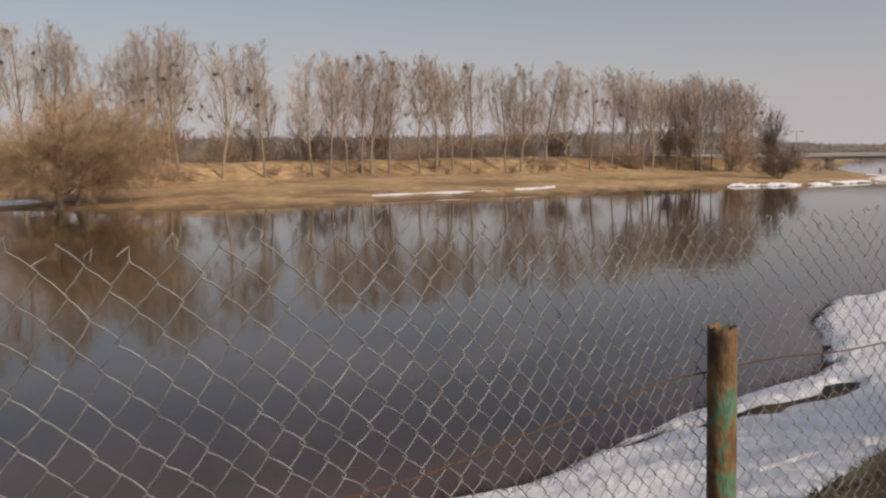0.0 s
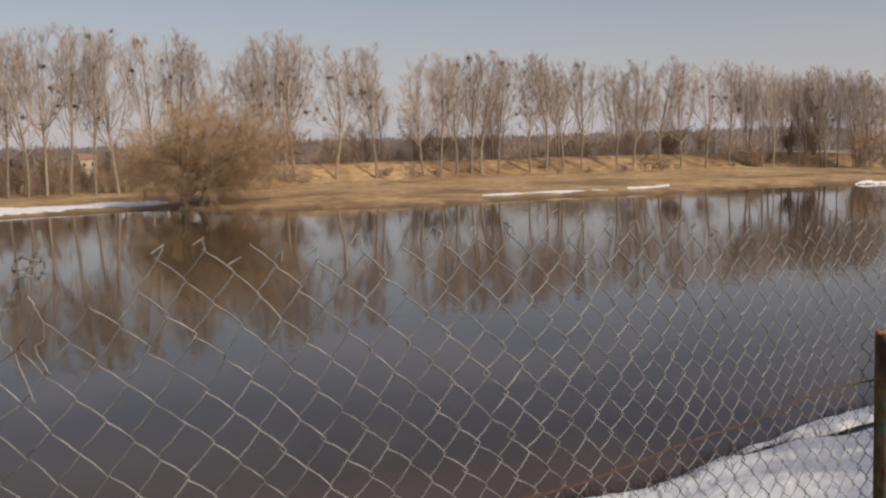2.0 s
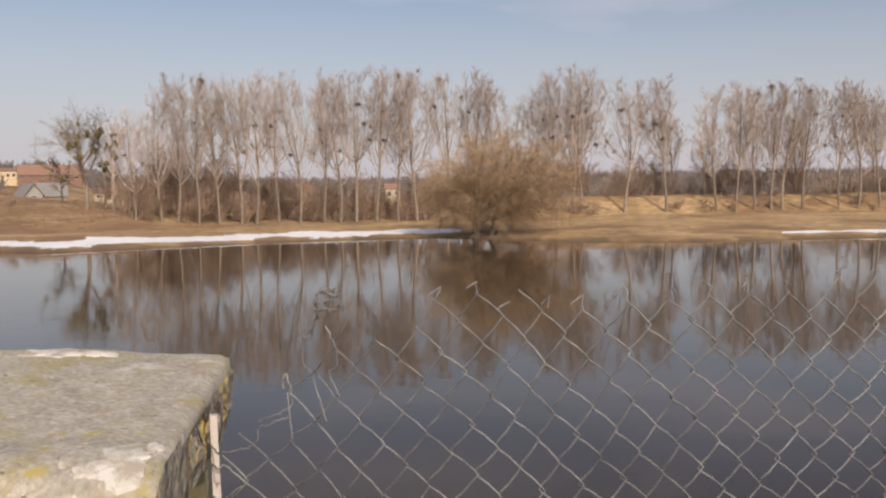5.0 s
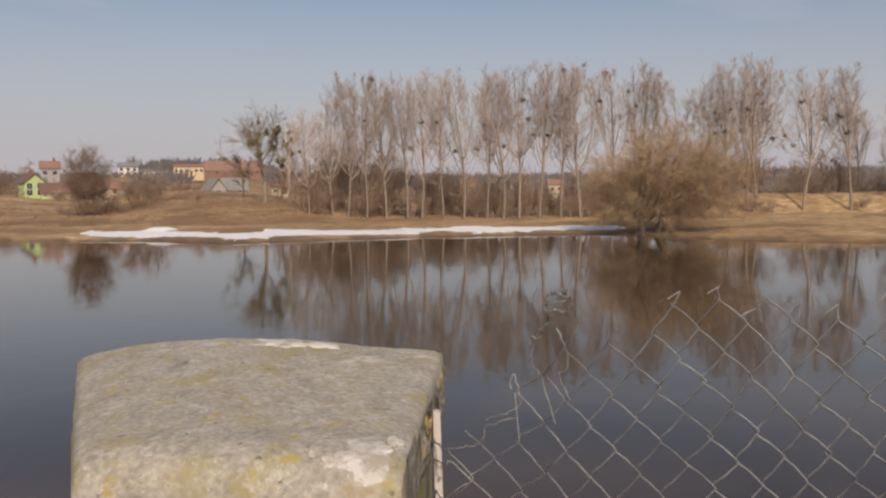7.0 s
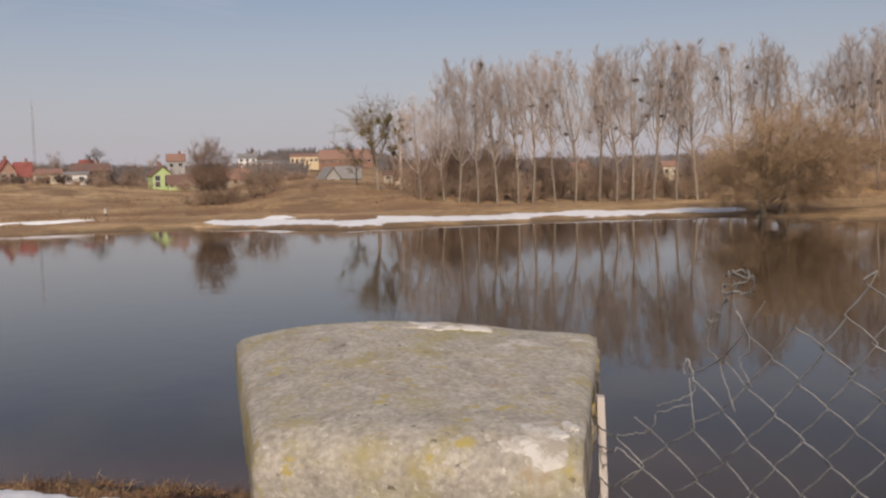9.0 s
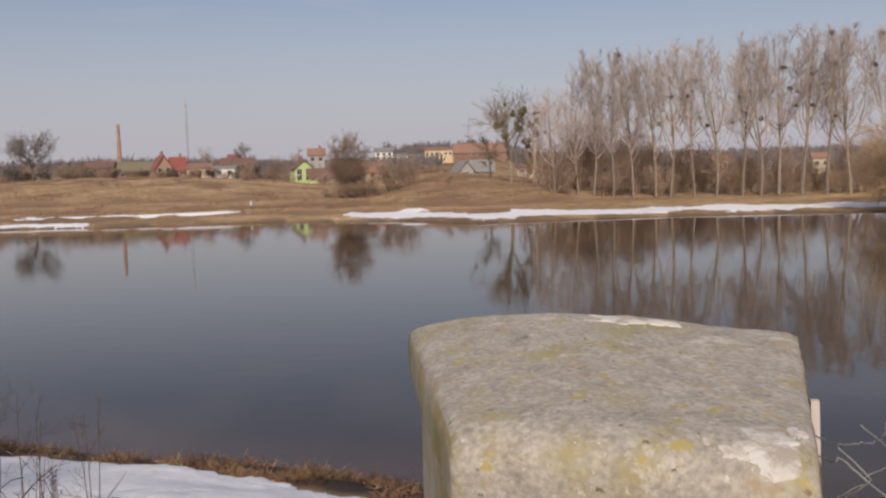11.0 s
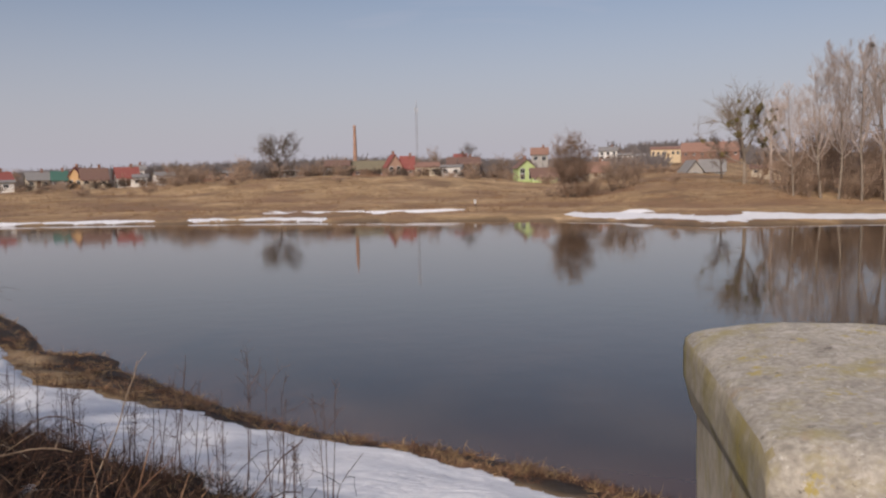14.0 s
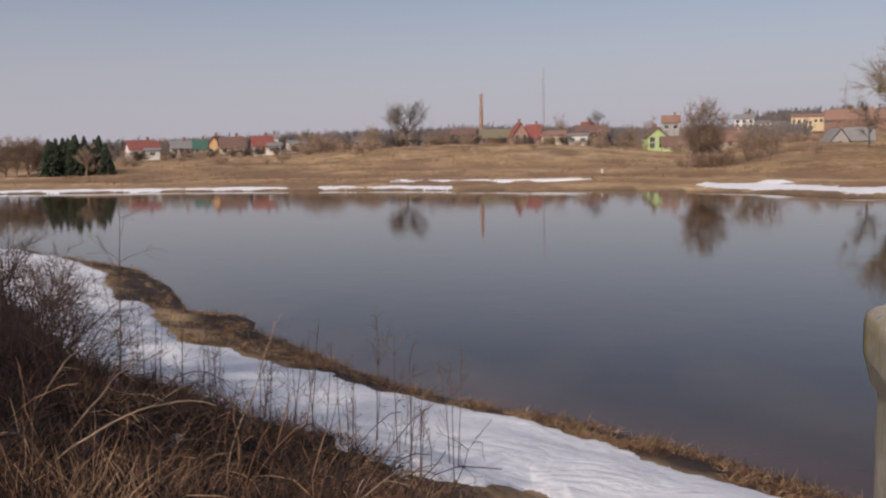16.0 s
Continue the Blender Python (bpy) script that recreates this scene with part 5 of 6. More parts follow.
broad_tree("oak", "old bare oak with a dark rounded crown", -82.2, 250, el(0.053, 250), 13.0, M_DARKBARK, 301, dense=1.6, low=0.3)
_x, _y = polar(-62.95, 150)
_z = ground_at(_x, _y) - 0.2
_t = tagged(new("willow"), "bushy rust-brown bare tree on the far bank", "tree")
_m = dome_mesh(15, (el(0.0585, 150) - _z) * 0.97, 4.6, 56, 11, 9, 0.015)
tagged(mesh_object("bough", *_m[0], M_TRUNK, _t, smooth=True), kind="stuff")
mesh_object("crown", *_m[1], M_REDTREE, _t)
_t.location = (_x, _y, _z)
broad_tree("poplar", "tall tree hung with green mistletoe at the end of the row", -52.2, 150, el(0.0945, 150), 13.5, M_TRUNK, 303, clumps=30, low=0.30, dense=1.3)
broad_tree("poplar", "bare poplar with mistletoe in its crown", -50.6, 152, el(0.095, 152), 7.0, M_BARK, 304, clumps=9, low=0.4, dense=1.2)
for _az, _d, _top, _w, _s in ((-79.4, 300, 0.024, 5, 1), (-72.0, 310, 0.038, 9, 2), (-69.6, 300, 0.039, 9, 3), (-66.4, 320, 0.041, 7, 4), (-60.4, 430, 0.040, 10, 5), (-84.6, 290, 0.024, 7, 6), (-88.5, 285, 0.024, 7, 7), (-98.0, 275, 0.018, 6, 8), (-100.6, 240, 0.018, 6, 9), (-51.2, 158, 0.045, 6, 10), (-53.6, 175, 0.045, 6, 11)):
    broad_tree("tree", "bare grey-brown tree among the village roofs", _az, _d, el(_top, _d), _w, M_DARKBARK if _s % 2 else M_SHRUB, 310 + _s, dense=0.9)
for _az, _d, _h in ((-59.6, 155, 6.2), (-58.9, 158, 5.0), (-60.4, 154, 5.2), (-61.6, 149, 3.6), (-63.6, 149, 3.2), (-64.4, 152, 2.2), (-56.5, 150, 2.0), (-50.2, 150, 5), (-51.3, 149, 4), (-49.3, 152, 6)):
    shrub(_az, _d, _h, 1.1, None, "leafless brown shrub on the far bank")
for _i in range(48):
    _az = -101 + 45 * _rng.random()
    shrub(_az, _rng.uniform(200, 248), _rng.uniform(1.2, 3.3), 1.6, None, "low brown scrub on the slope below the houses")
for _i in range(30):
    _az = -103 + 52 * _rng.random()
    shrub(_az, _rng.uniform(236, 256), _rng.uniform(1.2, 2.3), 1.5, None, "bare garden shrub in front of the houses")
for _i in range(34):
    _az = -103 + 52 * _rng.random()
    shrub(_az, _rng.uniform(262, 330), _rng.uniform(3.5, 7.5), 1.4, None, "brown garden shrub between the houses")
for _az, _d, _h in ((-87.9, 226, 4.6), (-87.0, 228, 5.0), (-100.2, 214, 4.0), (-99.6, 216, 3.2), (-62.6, 148, 3.0), (-63.3, 148, 2.6), (-62.0, 149, 3.2), (-88.6, 232, 5.2), (-87.7, 235, 5.6), (-89.4, 233, 3.6), (-84.4, 228, 3.4), (-79.6, 238, 4.5), (-78.5, 240, 4.2), (-80.6, 238, 4.0)):
    shrub(_az, _d, _h, 1.5, None, "dense brown scrub on the slope below the houses")


def weeds():
    """Low dry weeds scattered in tufts over the far meadow."""
    rng = np.random.default_rng(44)
    n, per = 900, 14
    az, d = np.radians(rng.uniform(-104, -44, n)), rng.uniform(120, 240, n)
    x, y = d * np.sin(az), d * np.cos(az)
    ok = inside(x, y, FAR_LAND) & (line_distance(x, y, FAR) > 6)
    x, y = np.repeat(x[ok], per), np.repeat(y[ok], per)
    x, y = x + rng.normal(0, 0.8, len(x)), y + rng.normal(0, 0.8, len(x))
    st = np.stack([x, y, height(x, y) - 0.05], 1)
    l = grow(rng, st, np.stack([rng.normal(0, 0.5, len(x)), rng.normal(0, 0.5, len(x)), np.ones(len(x))], 1), rng.uniform(0.2, 0.75, len(x)), 1, 0, 0.1)
    tagged(mesh_object("weeds", *tubes(l, np.full((len(l), 2), 0.032) * np.array([1, 0.5]), 3), M_WEED), "low dry brown weeds on the far meadow", "weeds", kind="stuff")


weeds()


def spruce(az, d, top, seed):
    x, y = polar(az, d)
    z = ground_at(x, y) - 0.2
    h = top - z
    rng = np.random.default_rng(seed)
    n = 520
    t = rng.random(n) ** 0.8
    a = rng.uniform(0, 6.283, n)
    r = (1 - t) ** 0.8 * h * 0.33 + 0.15
    st = np.stack([np.zeros(n), np.zeros(n), h * (0.04 + 0.95 * t)], 1)
    out = np.stack([np.cos(a) * r, np.sin(a) * r, -0.22 * r + rng.normal(0, 0.1, n)], 1) * rng.uniform(0.5, 1.05, n)[:, None]
    pts = np.stack([st, st + out * 0.55 + (0, 0, 0.08), st + out], 1)
    root = tagged(new("spruce"), "dark green spruce in a clump near the shore", "tree", "dark spruces by the far shore")
    root.location = (x, y, z)
    mesh_object("crown", *tubes(pts, np.full((n, 3), 0.28) * np.array([0.3, 1.0, 0.35]), 4), M_SPRUCE, root)
    mesh_object("trunk", *tubes(np.array([[(0, 0, -0.3), (0, 0, h * 0.9)]]), np.array([[0.2, 0.03]]), 6), M_DARKBARK, root)


for _i, (_az, _top) in enumerate(((-104.4, 0.019), (-104.0, 0.0205), (-103.6, 0.0215), (-102.9, 0.0235), (-102.4, 0.0225), (-101.55, 0.0235), (-101.2, 0.014), (-104.2, 0.017), (-103.3, 0.021), (-103.0, 0.0225), (-101.85, 0.019), (-101.65, 0.021))):
    spruce(_az, 186 + 4 * (_i % 3), el(_top, 188), 500 + _i)

for _az, _top, _q in ((-105.0, 0.0165, 351), (-105.6, 0.015, 355), (-106.2, 0.0155, 352), (-106.8, 0.016, 356), (-107.4, 0.0165, 353), (-108.2, 0.016, 354)):
    broad_tree("tree", "brown bare tree beside the dark spruces", _az, 196, el(_top, 196), 7.5, M_SHRUB, _q, dense=1.5, low=0.12)
DARK_SCRUB = tree_thing("shrub", "dark garden bush before the houses", shrub_mesh(90, 6.0, 7.0, 12, 8, 6, 0.06, 0.07), M_DARKBARK, "dark garden bushes of the village", "shrub")
for _i in range(26):
    _x, _y = polar(-100.5 + 31 * (_i + _rng.random()) / 26, _rng.uniform(241, 254))
    _c = DARK_SCRUB if _i == 0 else copy_thing(DARK_SCRUB, Matrix())
    _s = _rng.uniform(0.32, 0.55)
    _c.matrix_basis = Matrix.LocRotScale((_x, _y, ground_at(_x, _y) - 0.1), Euler((0, 0, _rng.uniform(0, 6.28))), (_s * 1.3, _s * 1.3, _s))
broad_tree("tree", "brown bare tree standing before dark spruces", -102.4, 180, el(0.017, 180), 4.5, M_SHRUB, 350, dense=1.2)
for _i in range(6):
    shrub(-100.2 + 12 * (_i + _rng.random()) / 6, _rng.uniform(243, 250), _rng.uniform(2.2, 3.8), 1.0, None, "dark bare garden shrub before the houses")

# ---- bridge ----


def bridge():
    root = tagged(new("road_bridge"), "grey concrete road bridge on slim piers over the river", "bridge")
    mat = wall_mat("bridge_concrete", (0.42, 0.42, 0.42))
    a, b = Vector((62, 214)), Vector((210, 182))
    d = (b - a).normalized()
    root.matrix_basis = Matrix.Translation((a.x, a.y, 0)) @ Matrix.Rotation(math.atan2(d.y, d.x), 4, "Z")
    L = (b - a).length
    bm = bmesh.new()
    box(bm, -25, L, 0, 7, 3.55, 4.45, 0.05)
    box(bm, -25, L, 1.0, 6.0, 2.95, 3.55)
    part("deck", bm, mat, root)
    for y0 in (0.02, 6.9):
        bm = bmesh.new()
        box(bm, -25, L, y0, y0 + 0.08, 5.35, 5.45)
        box(bm, -25, L, y0, y0 + 0.06, 4.9, 4.96)
        for i in range(int(L / 3) + 8):
            box(bm, -25 + i * 3, -24.92 + i * 3, y0, y0 + 0.08, 4.45, 5.35)
        part("railing", bm, W_GREY, root)
    for xx in (19, 52, 85, 118):
        bm = bmesh.new()
        box(bm, xx - 0.6, xx + 0.6, 1.2, 5.8, -2.0, 2.6, 0.1)
        box(bm, xx - 0.8, xx + 0.8, 0.9, 6.1, 2.6, 2.98, 0.05)
        part("pier", bm, mat, root)


bridge()


def street_lamp(az, d, top):
    x, y = polar(az, d)
    z0 = 4.4
    root = tagged(new("street_lamp"), "slim street lamp with two arms beside the bridge", "street lamp")
    root.location = (x, y, 0)
    mesh_object("pole", *tubes(np.array([[(0, 0, 1.0), (0, 0, top)]]), np.array([[0.13, 0.09]]), 6), W_GREY, root)
    for s in (-1, 1):
        bm = bmesh.new()
        box(bm, min(0, s * 1.6), max(0, s * 1.6), -0.06, 0.06, top - 0.05, top + 0.05)
        box(bm, s * 1.2 - 0.4, s * 1.2 + 0.4, -0.18, 0.18, top - 0.2, top - 0.06)
        part("lamp_arm", bm, W_GREY, root)


street_lamp(18.96, 222, el(0.0196, 222))

# columnar poplar and leaning trees where the stand ends
_m = shrub_mesh(61, 12.5, 1.8, 10, 12, 10, 0.3, 0.02)
_t = tree_thing("poplar", "narrow columnar bare poplar near the bridge", _m, M_DARKBARK)
_x, _y = polar(17.45, 200)
_t.location = (_x, _y, ground_at(_x, _y) - 0.2)
_m = shrub_mesh(62, 6.0, 8.5, 16, 12, 12, 0.05, 0.018)
_t = tree_thing("willow", "low sprawling dark willow leaning over the water", _m, M_DARKBARK)
_x, _y = polar(17.9, 152)
_t.location = (_x, _y, ground_at(_x, _y) - 0.2)
for _az, _d, _h in ((16.8, 172, 4), (18.2, 190, 5.5), (19.2, 195, 4), (20.2, 198, 3.0), (21.0, 210, 2.5), (24, 225, 3)):
    shrub(_az, _d, _h, 1.3, None, "leafless brown shrub near the bridge")

# ---- far woods ----


def far_woods():
    """Bare woods: each tree a spray of rising boughs."""
    rng = np.random.default_rng(9)
    lines, radii = [], []
    for r0, r1, a0, a1, count, tall, per, thick in ((560, 980, -60, 14, 2350, 1.40, 15, 0.5), (560, 980, 14, 21, 300, 0.8, 14, 0.4), (480, 800, -118, -58, 1000, 0.62, 14, 0.45), (700, 1300, 10, 34, 700, 1.0, 12, 0.5), (330, 520, -44, 14, 420, 1.0, 26, 0.2), (285, 400, -101, -57, 620, 0.8, 22, 0.26)):
        r, a = rng.uniform(r0, r1, count), np.radians(rng.uniform(a0, a1, count))
        x, y = r * np.sin(a), r * np.cos(a)
        z = height(x, y) - 0.5
        h = rng.uniform(7, 10.5, count) * tall
        g = rng.uniform(0, 2 * np.pi, (count, per))
        w = rng.uniform(0.8, 4.2, (count, per))
        low = np.stack([np.repeat(x[:, None], per, 1) + 0.3 * w * np.cos(g), np.repeat(y[:, None], per, 1) + 0.3 * w * np.sin(g), np.repeat(z[:, None], per, 1) + h[:, None] * rng.uniform(0, 0.25, (count, per))], -1)
        top = low + np.stack([w * np.cos(g), w * np.sin(g), h[:, None] * rng.uniform(0.45, 0.8, (count, per))], -1)
        lines.append(np.stack([low, top], 2).reshape(-1, 2, 3))
        radii.append(np.tile([thick, thick * 0.4], (count * per, 1)))
    v, f = tubes(np.concatenate(lines), np.concatenate(radii), 3)
    tagged(mesh_object("far_woods", v, f, M_HAZE_WOODS, smooth=True), "bare woods on the horizon, haze mixed into their colour", "woods", kind="stuff")


far_woods()

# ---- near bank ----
# near-black: the shade inside the tangle is put into the twig colour
M_SHADED_CANE = material("shaded_dry_canes", [(0.35, (0.010, 0.007, 0.006)), (0.55, (0.030, 0.017, 0.012)), (0.72, (0.08, 0.046, 0.03))], 1.3, 0.8, island=0.6, obj_random=0.2)
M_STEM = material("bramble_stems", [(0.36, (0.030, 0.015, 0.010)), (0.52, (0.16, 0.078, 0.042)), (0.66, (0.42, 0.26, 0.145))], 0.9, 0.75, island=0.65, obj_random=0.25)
M_STRAW = material("dry_straw", [(0.3, (0.26, 0.16, 0.075)), (0.7, (0.46, 0.32, 0.16))], 3.0, 0.85, island=0.35)
# leaf colour also lowered for the shade under the brambles
M_SHADED_LEAF = material("shaded_dead_leaves", [(0.3, (0.025, 0.014, 0.009)), (0.7, (0.12, 0.062, 0.032))], 8.0, 0.85, island=0.5)
M_TWIG = material("dark_twigs", [(0.3, (0.07, 0.042, 0.032)), (0.7, (0.16, 0.095, 0.068))], 6.0, 0.85, island=0.3)


def bramble_mesh(seed, canes=38):
    """Arching canes, and the tangle of side twigs below them."""
    rng = np.random.default_rng(seed)
    a = rng.uniform(0, 6.283, canes)
    st = np.stack([rng.normal(0, 0.38, canes), rng.normal(0, 0.38, canes), np.full(canes, -0.05)], 1)
    way = np.stack([np.cos(a), np.sin(a), rng.uniform(0.7, 3.0, canes)], 1)
    l1 = grow(rng, st, way, rng.uniform(0.4, 1.25, canes), 7, -0.17, 0.12)
    l1[..., 2] = np.maximum(l1[..., 2], 0.02 + rng.random((canes, 1)) * 0.08)
    stems = tubes(l1, taper(rng.uniform(0.0025, 0.0080, canes), 0.5, 7), 4)
    pos, way, t, idx = sprout(rng, l1, 4, 0.05, 0.85, 55)
    l2 = grow(rng, pos, way, rng.uniform(0.10, 0.42, len(t)), 3, -0.12, 0.18)
    ch = [tubes(l2, np.full((len(l2), 4), 0.0024) * np.linspace(1.2, 0.6, 4), 3)]
    pos, way, t, idx = sprout(rng, l2, 1, 0.2, 1.0, 50)
    l3 = grow(rng, pos, way, rng.uniform(0.04, 0.14, len(t)), 2, -0.03, 0.2)
    ch.append(tubes(l3, np.full((len(l3), 3), 0.0017), 3))
    return stems, join(ch)


def bramble(seed):
    root = tagged(new("bramble"), "dry tangled bramble with brown arching canes over shade-darkened twigs", "bramble", "brambles on the near slope")
    stems, twigs = bramble_mesh(seed)
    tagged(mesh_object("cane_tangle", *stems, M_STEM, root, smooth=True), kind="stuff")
    tagged(mesh_object("twig_tangle", *twigs, M_SHADED_CANE, root), kind="stuff")
    return root


def shore_distance(x, y):
    return float(line_distance(np.array([x]), np.array([y]), NEAR)[0])


BRAMBLES = [bramble(700 + _i) for _i in range(4)]
_rng = np.random.default_rng(31)
_spots = []
while len(_spots) < 165:
    _az = _rng.uniform(-116, -78.5 if len(_spots) < 120 else -94)
    _d = _rng.uniform(3.2, 19.0 if _az < -90 else 13.0)
    if len(_spots) >= 143:       # the slope beyond, towards the dark bushes
        _az, _d = _rng.uniform(-107.5, -97), _rng.uniform(8.5, 17)
    _x, _y = polar(_az, _d)
    _s = shore_distance(_x, _y)
    _edge = float(np.interp(_az, *SNOW_HIGH)) + 0.35
    _big = float(np.interp(_az, [-101, -96, -91, -85, -79], [0.58, 0.70, 0.62, 0.38, 0.22]))
    if _edge < _s < _edge + 6.0 and _rng.random() < _big + 0.15:
        _spots.append((_x, _y, _big * float(np.interp(_s - _edge, [0, 0.6, 2.0], [0.28, 0.45, 0.95])) * _rng.uniform(0.8, 1.2)))
for _k, (_x, _y, _s) in enumerate(_spots):
    _m = Matrix.LocRotScale((_x, _y, ground_at(_x, _y) - 0.02), Euler((0, 0, _rng.uniform(0, 6.28))), None)
    if _k < 4:
        BRAMBLES[_k].matrix_basis = _m
    else:
        _c = copy_thing(BRAMBLES[_k % 4], _m)
        _c.scale = (_s, _s, _s * _rng.uniform(0.6, 1.0))


M_PALE = material("pale_cane", [(0.3, (0.30, 0.20, 0.12)), (0.7, (0.50, 0.38, 0.25))], 6.0, 0.7, fine=(60.0, 0.2))


def cane(az, d, length, turn, seed):
    rng = np.random.default_rng(seed)
    x, y = polar(az, d)
    a = radians(turn)
    st = np.array([[0, 0, 0.0]])
    l = grow(rng, st, np.array([[math.cos(a), math.sin(a), 1.1]]), np.array([length]), 14, -0.09, 0.09)
    pos, way, t, _ = sprout(rng, l, 5, 0.3, 1.0, 55)
    s = grow(rng, pos, way, rng.uniform(0.08, 0.28, len(t)), 3, -0.03, 0.12)
    root = tagged(new("dead_cane"), "long pale dead cane arching over the brambles", "cane", "pale canes on the near slope")
    root.location = (x, y, ground_at(x, y))
    mesh_object("stem", *tubes(l, taper([rng.uniform(0.005, 0.0085)], 0.5, 14), 6), M_PALE, root, smooth=True)
    mesh_object("twig", *tubes(s, np.full((len(s), 4), 0.002), 3), M_PALE, root)


for _i in range(11):
    cane(_rng.uniform(-110, -92), _rng.uniform(4.6, 8.0), _rng.uniform(0.8, 1.7), _rng.uniform(0, 360), 850 + _i)


def sapling(az, d, h, seed, lean=0.0, fan=5, label="thin bare sapling with a few side twigs", bend=0.022):
    rng = np.random.default_rng(seed)
    x, y = polar(az, d)
    root = tagged(new("sapling"), label, "sapling", "saplings on the near bank")
    root.location = (x, y, ground_at(x, y) - 0.03)
    st = grow(rng, np.zeros((1, 3)), np.array([[lean, lean * 0.3, 1.0]]), np.array([h]), 10, 0.02, bend)
    mesh_object("stem", *tubes(st, taper([0.0045 + 0.002 * h], 0.25, 10), 5), M_TWIG, root, smooth=True)
    pos, way, t, _ = sprout(rng, st, fan, 0.25, 0.95, 48)
    l1 = grow(rng, pos, way, h * rng.uniform(0.14, 0.34, len(t)) * (1.2 - t * 0.7), 5, 0.06, 0.1)
    p2, w2, t2, _ = sprout(rng, l1, 4, 0.2, 1.0, 40)
    l2 = grow(rng, p2, w2, h * rng.uniform(0.04, 0.12, len(t2)), 3, 0.04, 0.12)
    mesh_object("crown", *join([tubes(l1, taper(np.full(len(l1), 0.0028), 0.5, 5), 4), tubes(l2, np.full((len(l2), 4), 0.0015), 3)]), M_TWIG, root)


sapling(-101.9, 9.0, 1.95, 1, 0.0, 9)
sapling(-85.9, 9.6, 1.55, 2, -0.04, 8)
sapling(-83.6, 9.8, 1.35, 3, 0.12, 7)
sapling(-99.3, 12.5, 1.0, 4, 0.15, 4)
sapling(-95.7, 13.0, 1.0, 5, 0.1, 5)
_n = 0
while _n < 58:       # stalks along the snow's upper edge
    _az, _d = _rng.uniform(-101, -80.5), _rng.uniform(8.5, 17)
    _s = shore_distance(*polar(_az, _d)) - float(np.interp(_az, *SNOW_HIGH))
    if -0.9 < _s < 0.5:
        sapling(_az, _d, _rng.uniform(0.5, 1.6), 20 + _n, _rng.uniform(-0.1, 0.35), int(_rng.integers(2, 6)), "thin reddish dry stalk rising beside the snow")
        _n += 1
for _i in range(14):
    _az = _rng.uniform(-112, -104.5)
    sapling(_az, _rng.uniform(9, 13), _rng.uniform(1.0, 1.9), 60 + _i, _rng.uniform(-0.15, 0.15), 12, "bare dark bush stem at the slope's end")


BUSH = tree_thing("shrub", "bare dark twiggy bush on the near bank", shrub_mesh(71, 1.6, 2.6, 11, 7, 6, 0.05, 0.003), M_TWIG, "dark bushes on the near bank", "shrub")
for _i, (_az, _d, _s) in enumerate(((-109.5, 13, 1.0), (-110.5, 17, 1.2), (-107.2, 16, 0.8), (-112, 12, 1.0), (-105.8, 10.4, 0.6), (-109, 10.0, 0.6), (-109.3, 22, 1.2), (-105.6, 20, 1.1), (-104.9, 25, 1.0), (-106.4, 14.5, 1.0), (-105.2, 30, 1.1), (-104.4, 12.0, 0.8), (-105.6, 16.5, 1.0), (-105.9, 12.2, 0.9))):
    _x, _y = polar(_az, _d)
    _m = Matrix.LocRotScale((_x, _y, ground_at(_x, _y) - 0.05), Euler((0, 0, _i * 1.3)), None)
    if _i == 0:
        BUSH.matrix_basis = _m
    else:
        copy_thing(BUSH, _m).scale = (_s, _s, _s)


def grass(name, label, count, seed, az0, az1, d0, d1, r0, r1, length, mat, width=0.003, side=NEAR, droop=-0.25):
    """Tufts of dry blades scattered between two distances from the shore."""
    rng = np.random.default_rng(seed)
    az, r = np.radians(rng.uniform(az0, az1, count * 6)), np.exp(rng.uniform(np.log(r0), np.log(r1), count * 6))
    x, y = r * np.sin(az), r * np.cos(az)
    d = line_distance(x, y, side)
    if isinstance(d1, tuple):
        d1 = np.interp(np.degrees(az), *d1)
    ok = (d > d0) & (d < d1) & inside(x, y, NEAR_LAND if side is NEAR else FAR_LAND) & (wave(x, y, 1.3, 9) > -0.35)
    x, y = x[ok][:count], y[ok][:count]
    per = 8
    bx, by = np.repeat(x, per) + rng.normal(0, 0.05, len(x) * per), np.repeat(y, per) + rng.normal(0, 0.05, len(x) * per)
    st = np.stack([bx, by, height(bx, by) - 0.02], 1)
    w = np.stack([rng.normal(0, 0.7, len(bx)), rng.normal(0, 0.7, len(bx)), np.ones(len(bx))], 1)
    l = grow(rng, st, w, length * rng.uniform(0.4, 1.1, len(bx)), 2, droop, 0.12)
    ob = mesh_object(name, *tubes(l, np.full((len(bx), 3), width) * np.array([1.0, 0.8, 0.2]), 3), mat)
    return tagged(ob, label, "grass", kind="stuff")


grass("dry_grass", "matted tan dry grass at the water's edge", 1300, 1, -112, -48, 0.0, SNOW_LOW, 8, 60, 0.30, M_STRAW, 0.006, NEAR, -0.45)
grass("dry_grass", "dark dead reeds lying at the water's edge", 3600, 2, -112, -48, 0.0, SNOW_LOW, 8, 60, 0.30, M_STEM, 0.006, NEAR, -0.5)
grass("dry_grass", "dry grass poking through at the snow's edge", 700, 3, -5, 30, 0.0, 0.9, 11, 40, 0.4, M_SHADED_CANE, 0.006)
grass("dry_grass", "brown dead grass on the slope below the fence", 1500, 4, 2, 32, 5.4, 10.5, 4, 14, 0.13, M_SHADED_CANE, 0.004)
grass("dry_grass", "dry tan grass between the brambles", 300, 5, -112, -66, 7.3, 9.0, 5, 16, 0.2, M_STRAW, 0.0035)
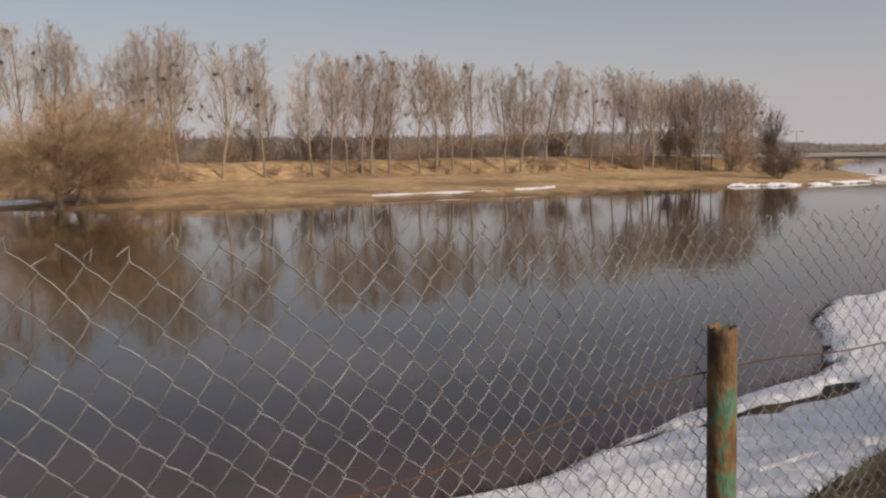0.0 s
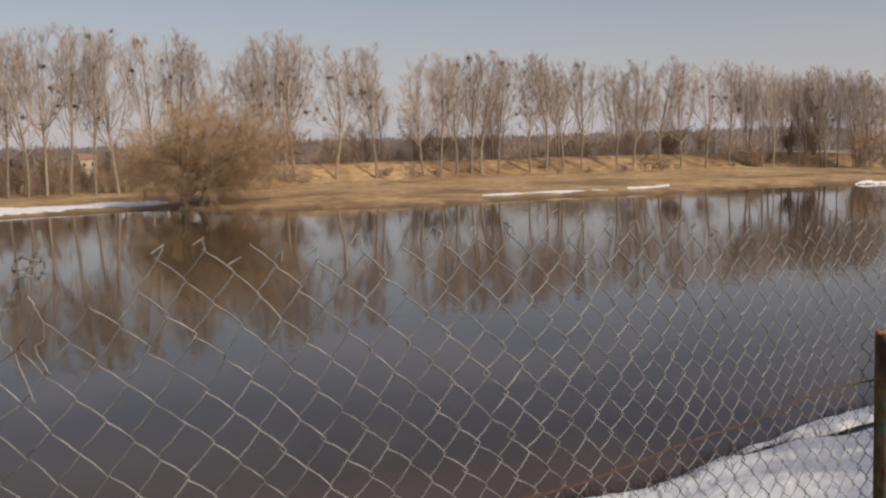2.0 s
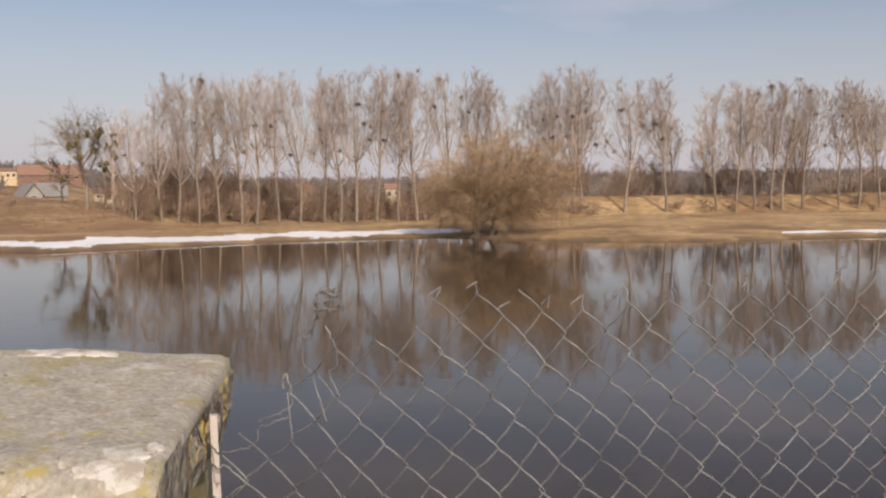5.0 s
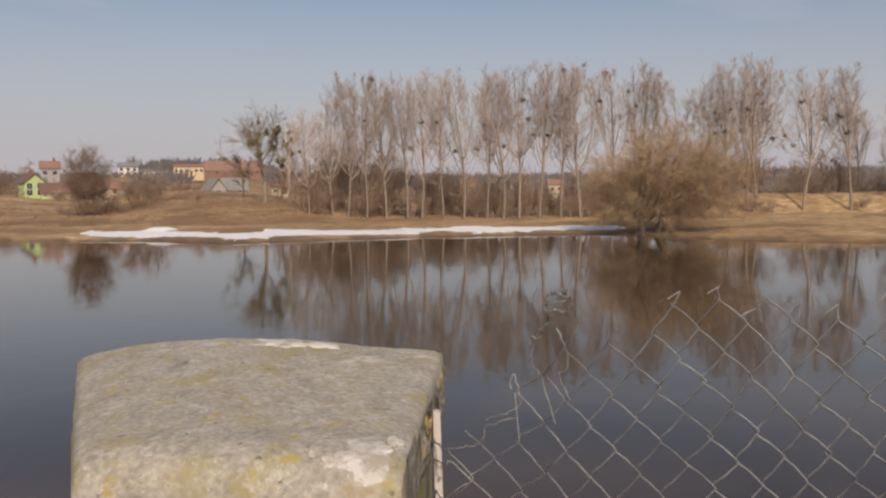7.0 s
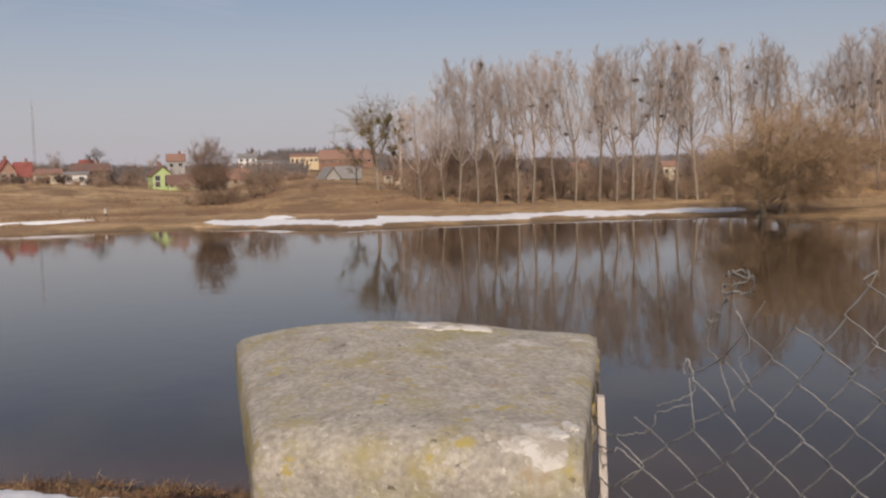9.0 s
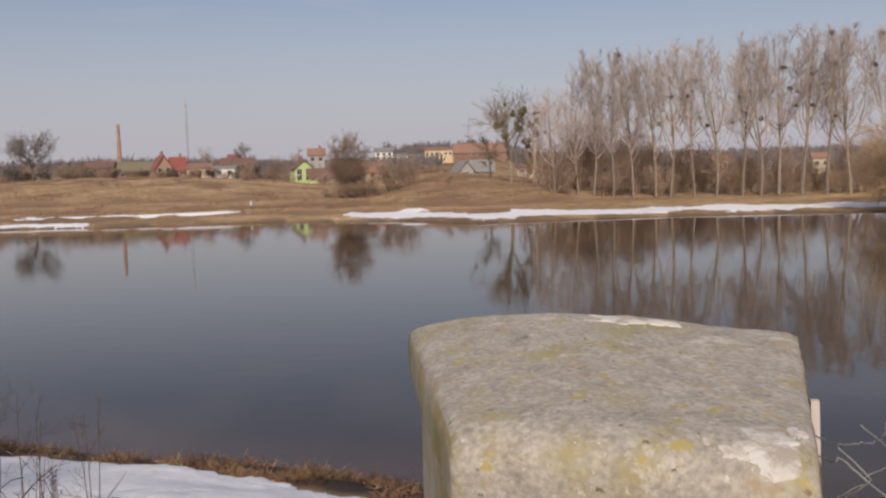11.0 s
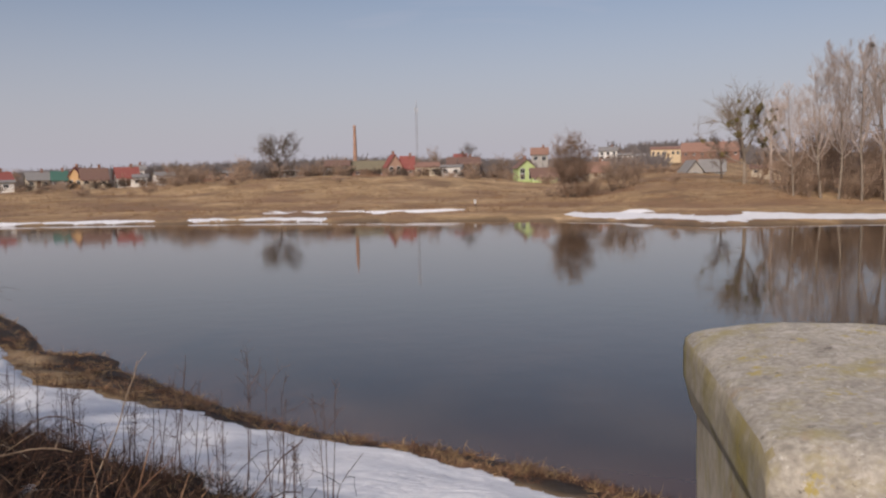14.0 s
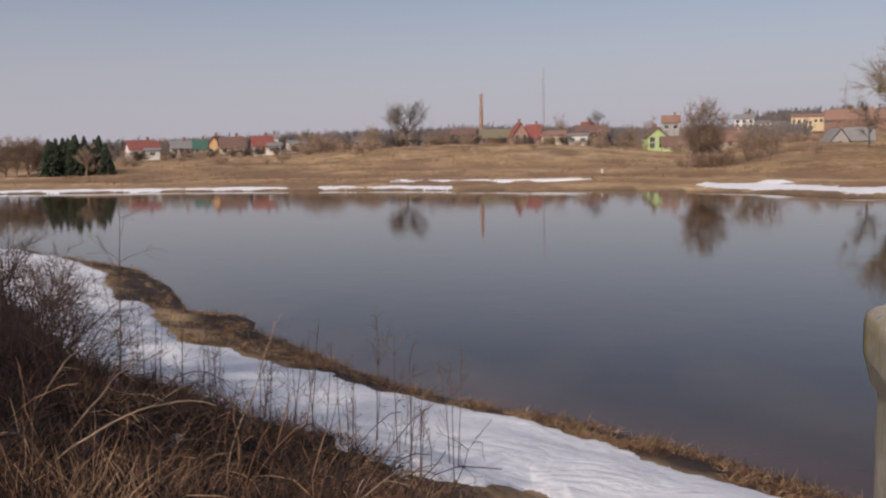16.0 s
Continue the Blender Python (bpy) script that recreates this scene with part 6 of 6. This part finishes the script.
grass("dry_grass", "reddish dead stalks standing between the brambles", 800, 7, -114, -82, 7.6, 11.5, 4, 18, 0.42, M_STEM, 0.0030, NEAR, -0.12)
grass("dry_grass", "dead stalks lying between the brambles, coloured dark for shade", 1700, 6, -114, -80, 7.4, 11.5, 4, 18, 0.3, M_SHADED_CANE, 0.0045, NEAR, -0.35)


def litter():
    rng = np.random.default_rng(12)
    n = 9000
    az, r = np.radians(np.concatenate([rng.uniform(-114, -68, n * 3 // 4), rng.uniform(4, 30, n // 4)])), np.exp(rng.uniform(np.log(3.5), np.log(15), n))
    x, y = r * np.sin(az), r * np.cos(az)
    d = line_distance(x, y, NEAR)
    ok = d > 6.6
    x, y = x[ok], y[ok]
    z = height(x, y) + rng.uniform(0.004, 0.03, len(x))
    c = np.stack([x, y, z], 1)
    u = rng.normal(size=(len(x), 3)) * (1, 1, 0.35)
    u /= np.linalg.norm(u, axis=1, keepdims=True)
    v = np.cross(u, np.array([0, 0, 1.0]) + rng.normal(0, 0.3, (len(x), 3)))
    v /= np.linalg.norm(v, axis=1, keepdims=True)
    s = rng.uniform(0.018, 0.045, len(x))[:, None]
    V = np.stack([c - u * s, c - v * s * 0.5 + (0, 0, 0.004), c + u * s, c + v * s * 0.5 + (0, 0, 0.006)], 1).reshape(-1, 3)
    F = np.arange(len(V)).reshape(-1, 4)
    tagged(mesh_object("leaf_litter", V, F, M_SHADED_LEAF), "curled brown dead leaves under the brambles, darkened for shade", "leaves", kind="stuff")


litter()


def scrap(name, label, az, d, size, rgb, seed):
    """A crumpled scrap of rubbish."""
    x, y = polar(az, d)
    bm = bmesh.new()
    bmesh.ops.create_icosphere(bm, subdivisions=2, radius=1.0)
    for v in bm.verts:
        q = noise.noise(v.co * 1.7 + Vector((seed, 0, 0)))
        v.co = Vector((v.co.x * size[0], v.co.y * size[1], v.co.z * size[2])) * (1 + 0.7 * q)
    ob = part(name, bm, material(name, [(0.3, tuple(c * 0.8 for c in rgb)), (0.7, rgb)], 20.0, 0.45))
    ob.location = (x, y, ground_at(x, y) + size[2] * 0.8)
    tagged(ob, label, "litter")


scrap("plastic_wrapper", "crumpled red plastic wrapper among brambles", -92.6, 7.6, (0.06, 0.04, 0.03), (0.55, 0.03, 0.03), 3)
scrap("plastic_bag", "crumpled white plastic bag among brambles", -99.0, 7.4, (0.07, 0.05, 0.03), (0.75, 0.75, 0.74), 7)
scrap("plastic_bag", "faded pink plastic bag beside a sapling", -102.3, 9.6, (0.08, 0.06, 0.10), (0.62, 0.36, 0.36), 9)
scrap("paper_scrap", "small pale scrap of paper in dry leaves", -91.5, 7.3, (0.05, 0.03, 0.02), (0.7, 0.68, 0.62), 11)

# unseen bushes added outside the view, to shade the slope and the right-hand snow
SHADE_BUSH = tree_thing("shrub", "unseen tall dense bare bush added to cast shade", shrub_mesh(72, 6.0, 6.0, 16, 11, 9, 0.05, 0.016), M_DARKBARK, "bushes behind the path", "shrub")
for _i, (_x, _y, _s) in enumerate(((-3.4, -6.4, 0.72), (-5.2, -7.2, 0.75), (-7.2, -8.2, 0.7), (-6.0, -9.6, 0.85), (11.0, 7.0, 0.7), (15.2, 9.4, 0.8))):
    _m = Matrix.LocRotScale((_x, _y, ground_at(_x, _y) - 0.05), Euler((0, 0, _i * 1.7)), None)
    _c = SHADE_BUSH if _i == 0 else copy_thing(SHADE_BUSH, _m)
    _c.matrix_basis = _m
    _c.scale = (_s, _s, _s * 0.95)

# unseen bare trees on the bank behind, added so that their shadows fall on the snow


def shadow_tree(x, y, h, seed):
    rng = np.random.default_rng(seed)
    trunk = grow(rng, np.zeros((1, 3)), np.array([[0.02, 0.02, 1.0]]), np.array([h * 0.75]), 7, 0.03, 0.06)
    pos, way, t, _ = sprout(rng, trunk, 22, 0.2, 1.0, 50)
    l1 = grow(rng, pos, way, h * rng.uniform(0.25, 0.45, len(t)), 6, 0.06, 0.12)
    pos, way, t, _ = sprout(rng, l1, 8, 0.2, 1.0, 42)
    l2 = grow(rng, pos, way, h * rng.uniform(0.08, 0.16, len(t)), 3, 0.05, 0.12)
    pos, way, t, _ = sprout(rng, l2, 6, 0.1, 1.0, 40)
    l3 = grow(rng, pos, way, h * rng.uniform(0.03, 0.08, len(t)), 1, 0.05, 0.12)
    root = tagged(new("tree"), "unseen bare tree on the bank, added to cast thin shadows on snow", "tree")
    root.location = (x, y, ground_at(x, y) - 0.1)
    mesh_object("trunk", *tubes(trunk, taper([h * 0.018], 0.3, 7), 9), M_DARKBARK, root, smooth=True)
    mesh_object("crown", *join([tubes(l1, taper(np.full(len(l1), h * 0.006), 0.3, 6), 5), tubes(l2, np.full((len(l2), 4), 0.014), 4), tubes(l3, np.full((len(l3), 2), 0.005), 3)]), M_DARKBARK, root)


# the three from x = 14 on are invented, to shade the right-hand snow
for _x, _y, _h, _s in ((-5.5, -11.0, 13.0, 2), (-12.0, -13.0, 12.0, 3), (14.0, 5.0, 9.0, 4), (17.5, 3.0, 10.0, 6), (15.5, 6.5, 8.0, 7), (2.5, -13.0, 12.0, 5)):
    shadow_tree(_x, _y, _h, 800 + _s)
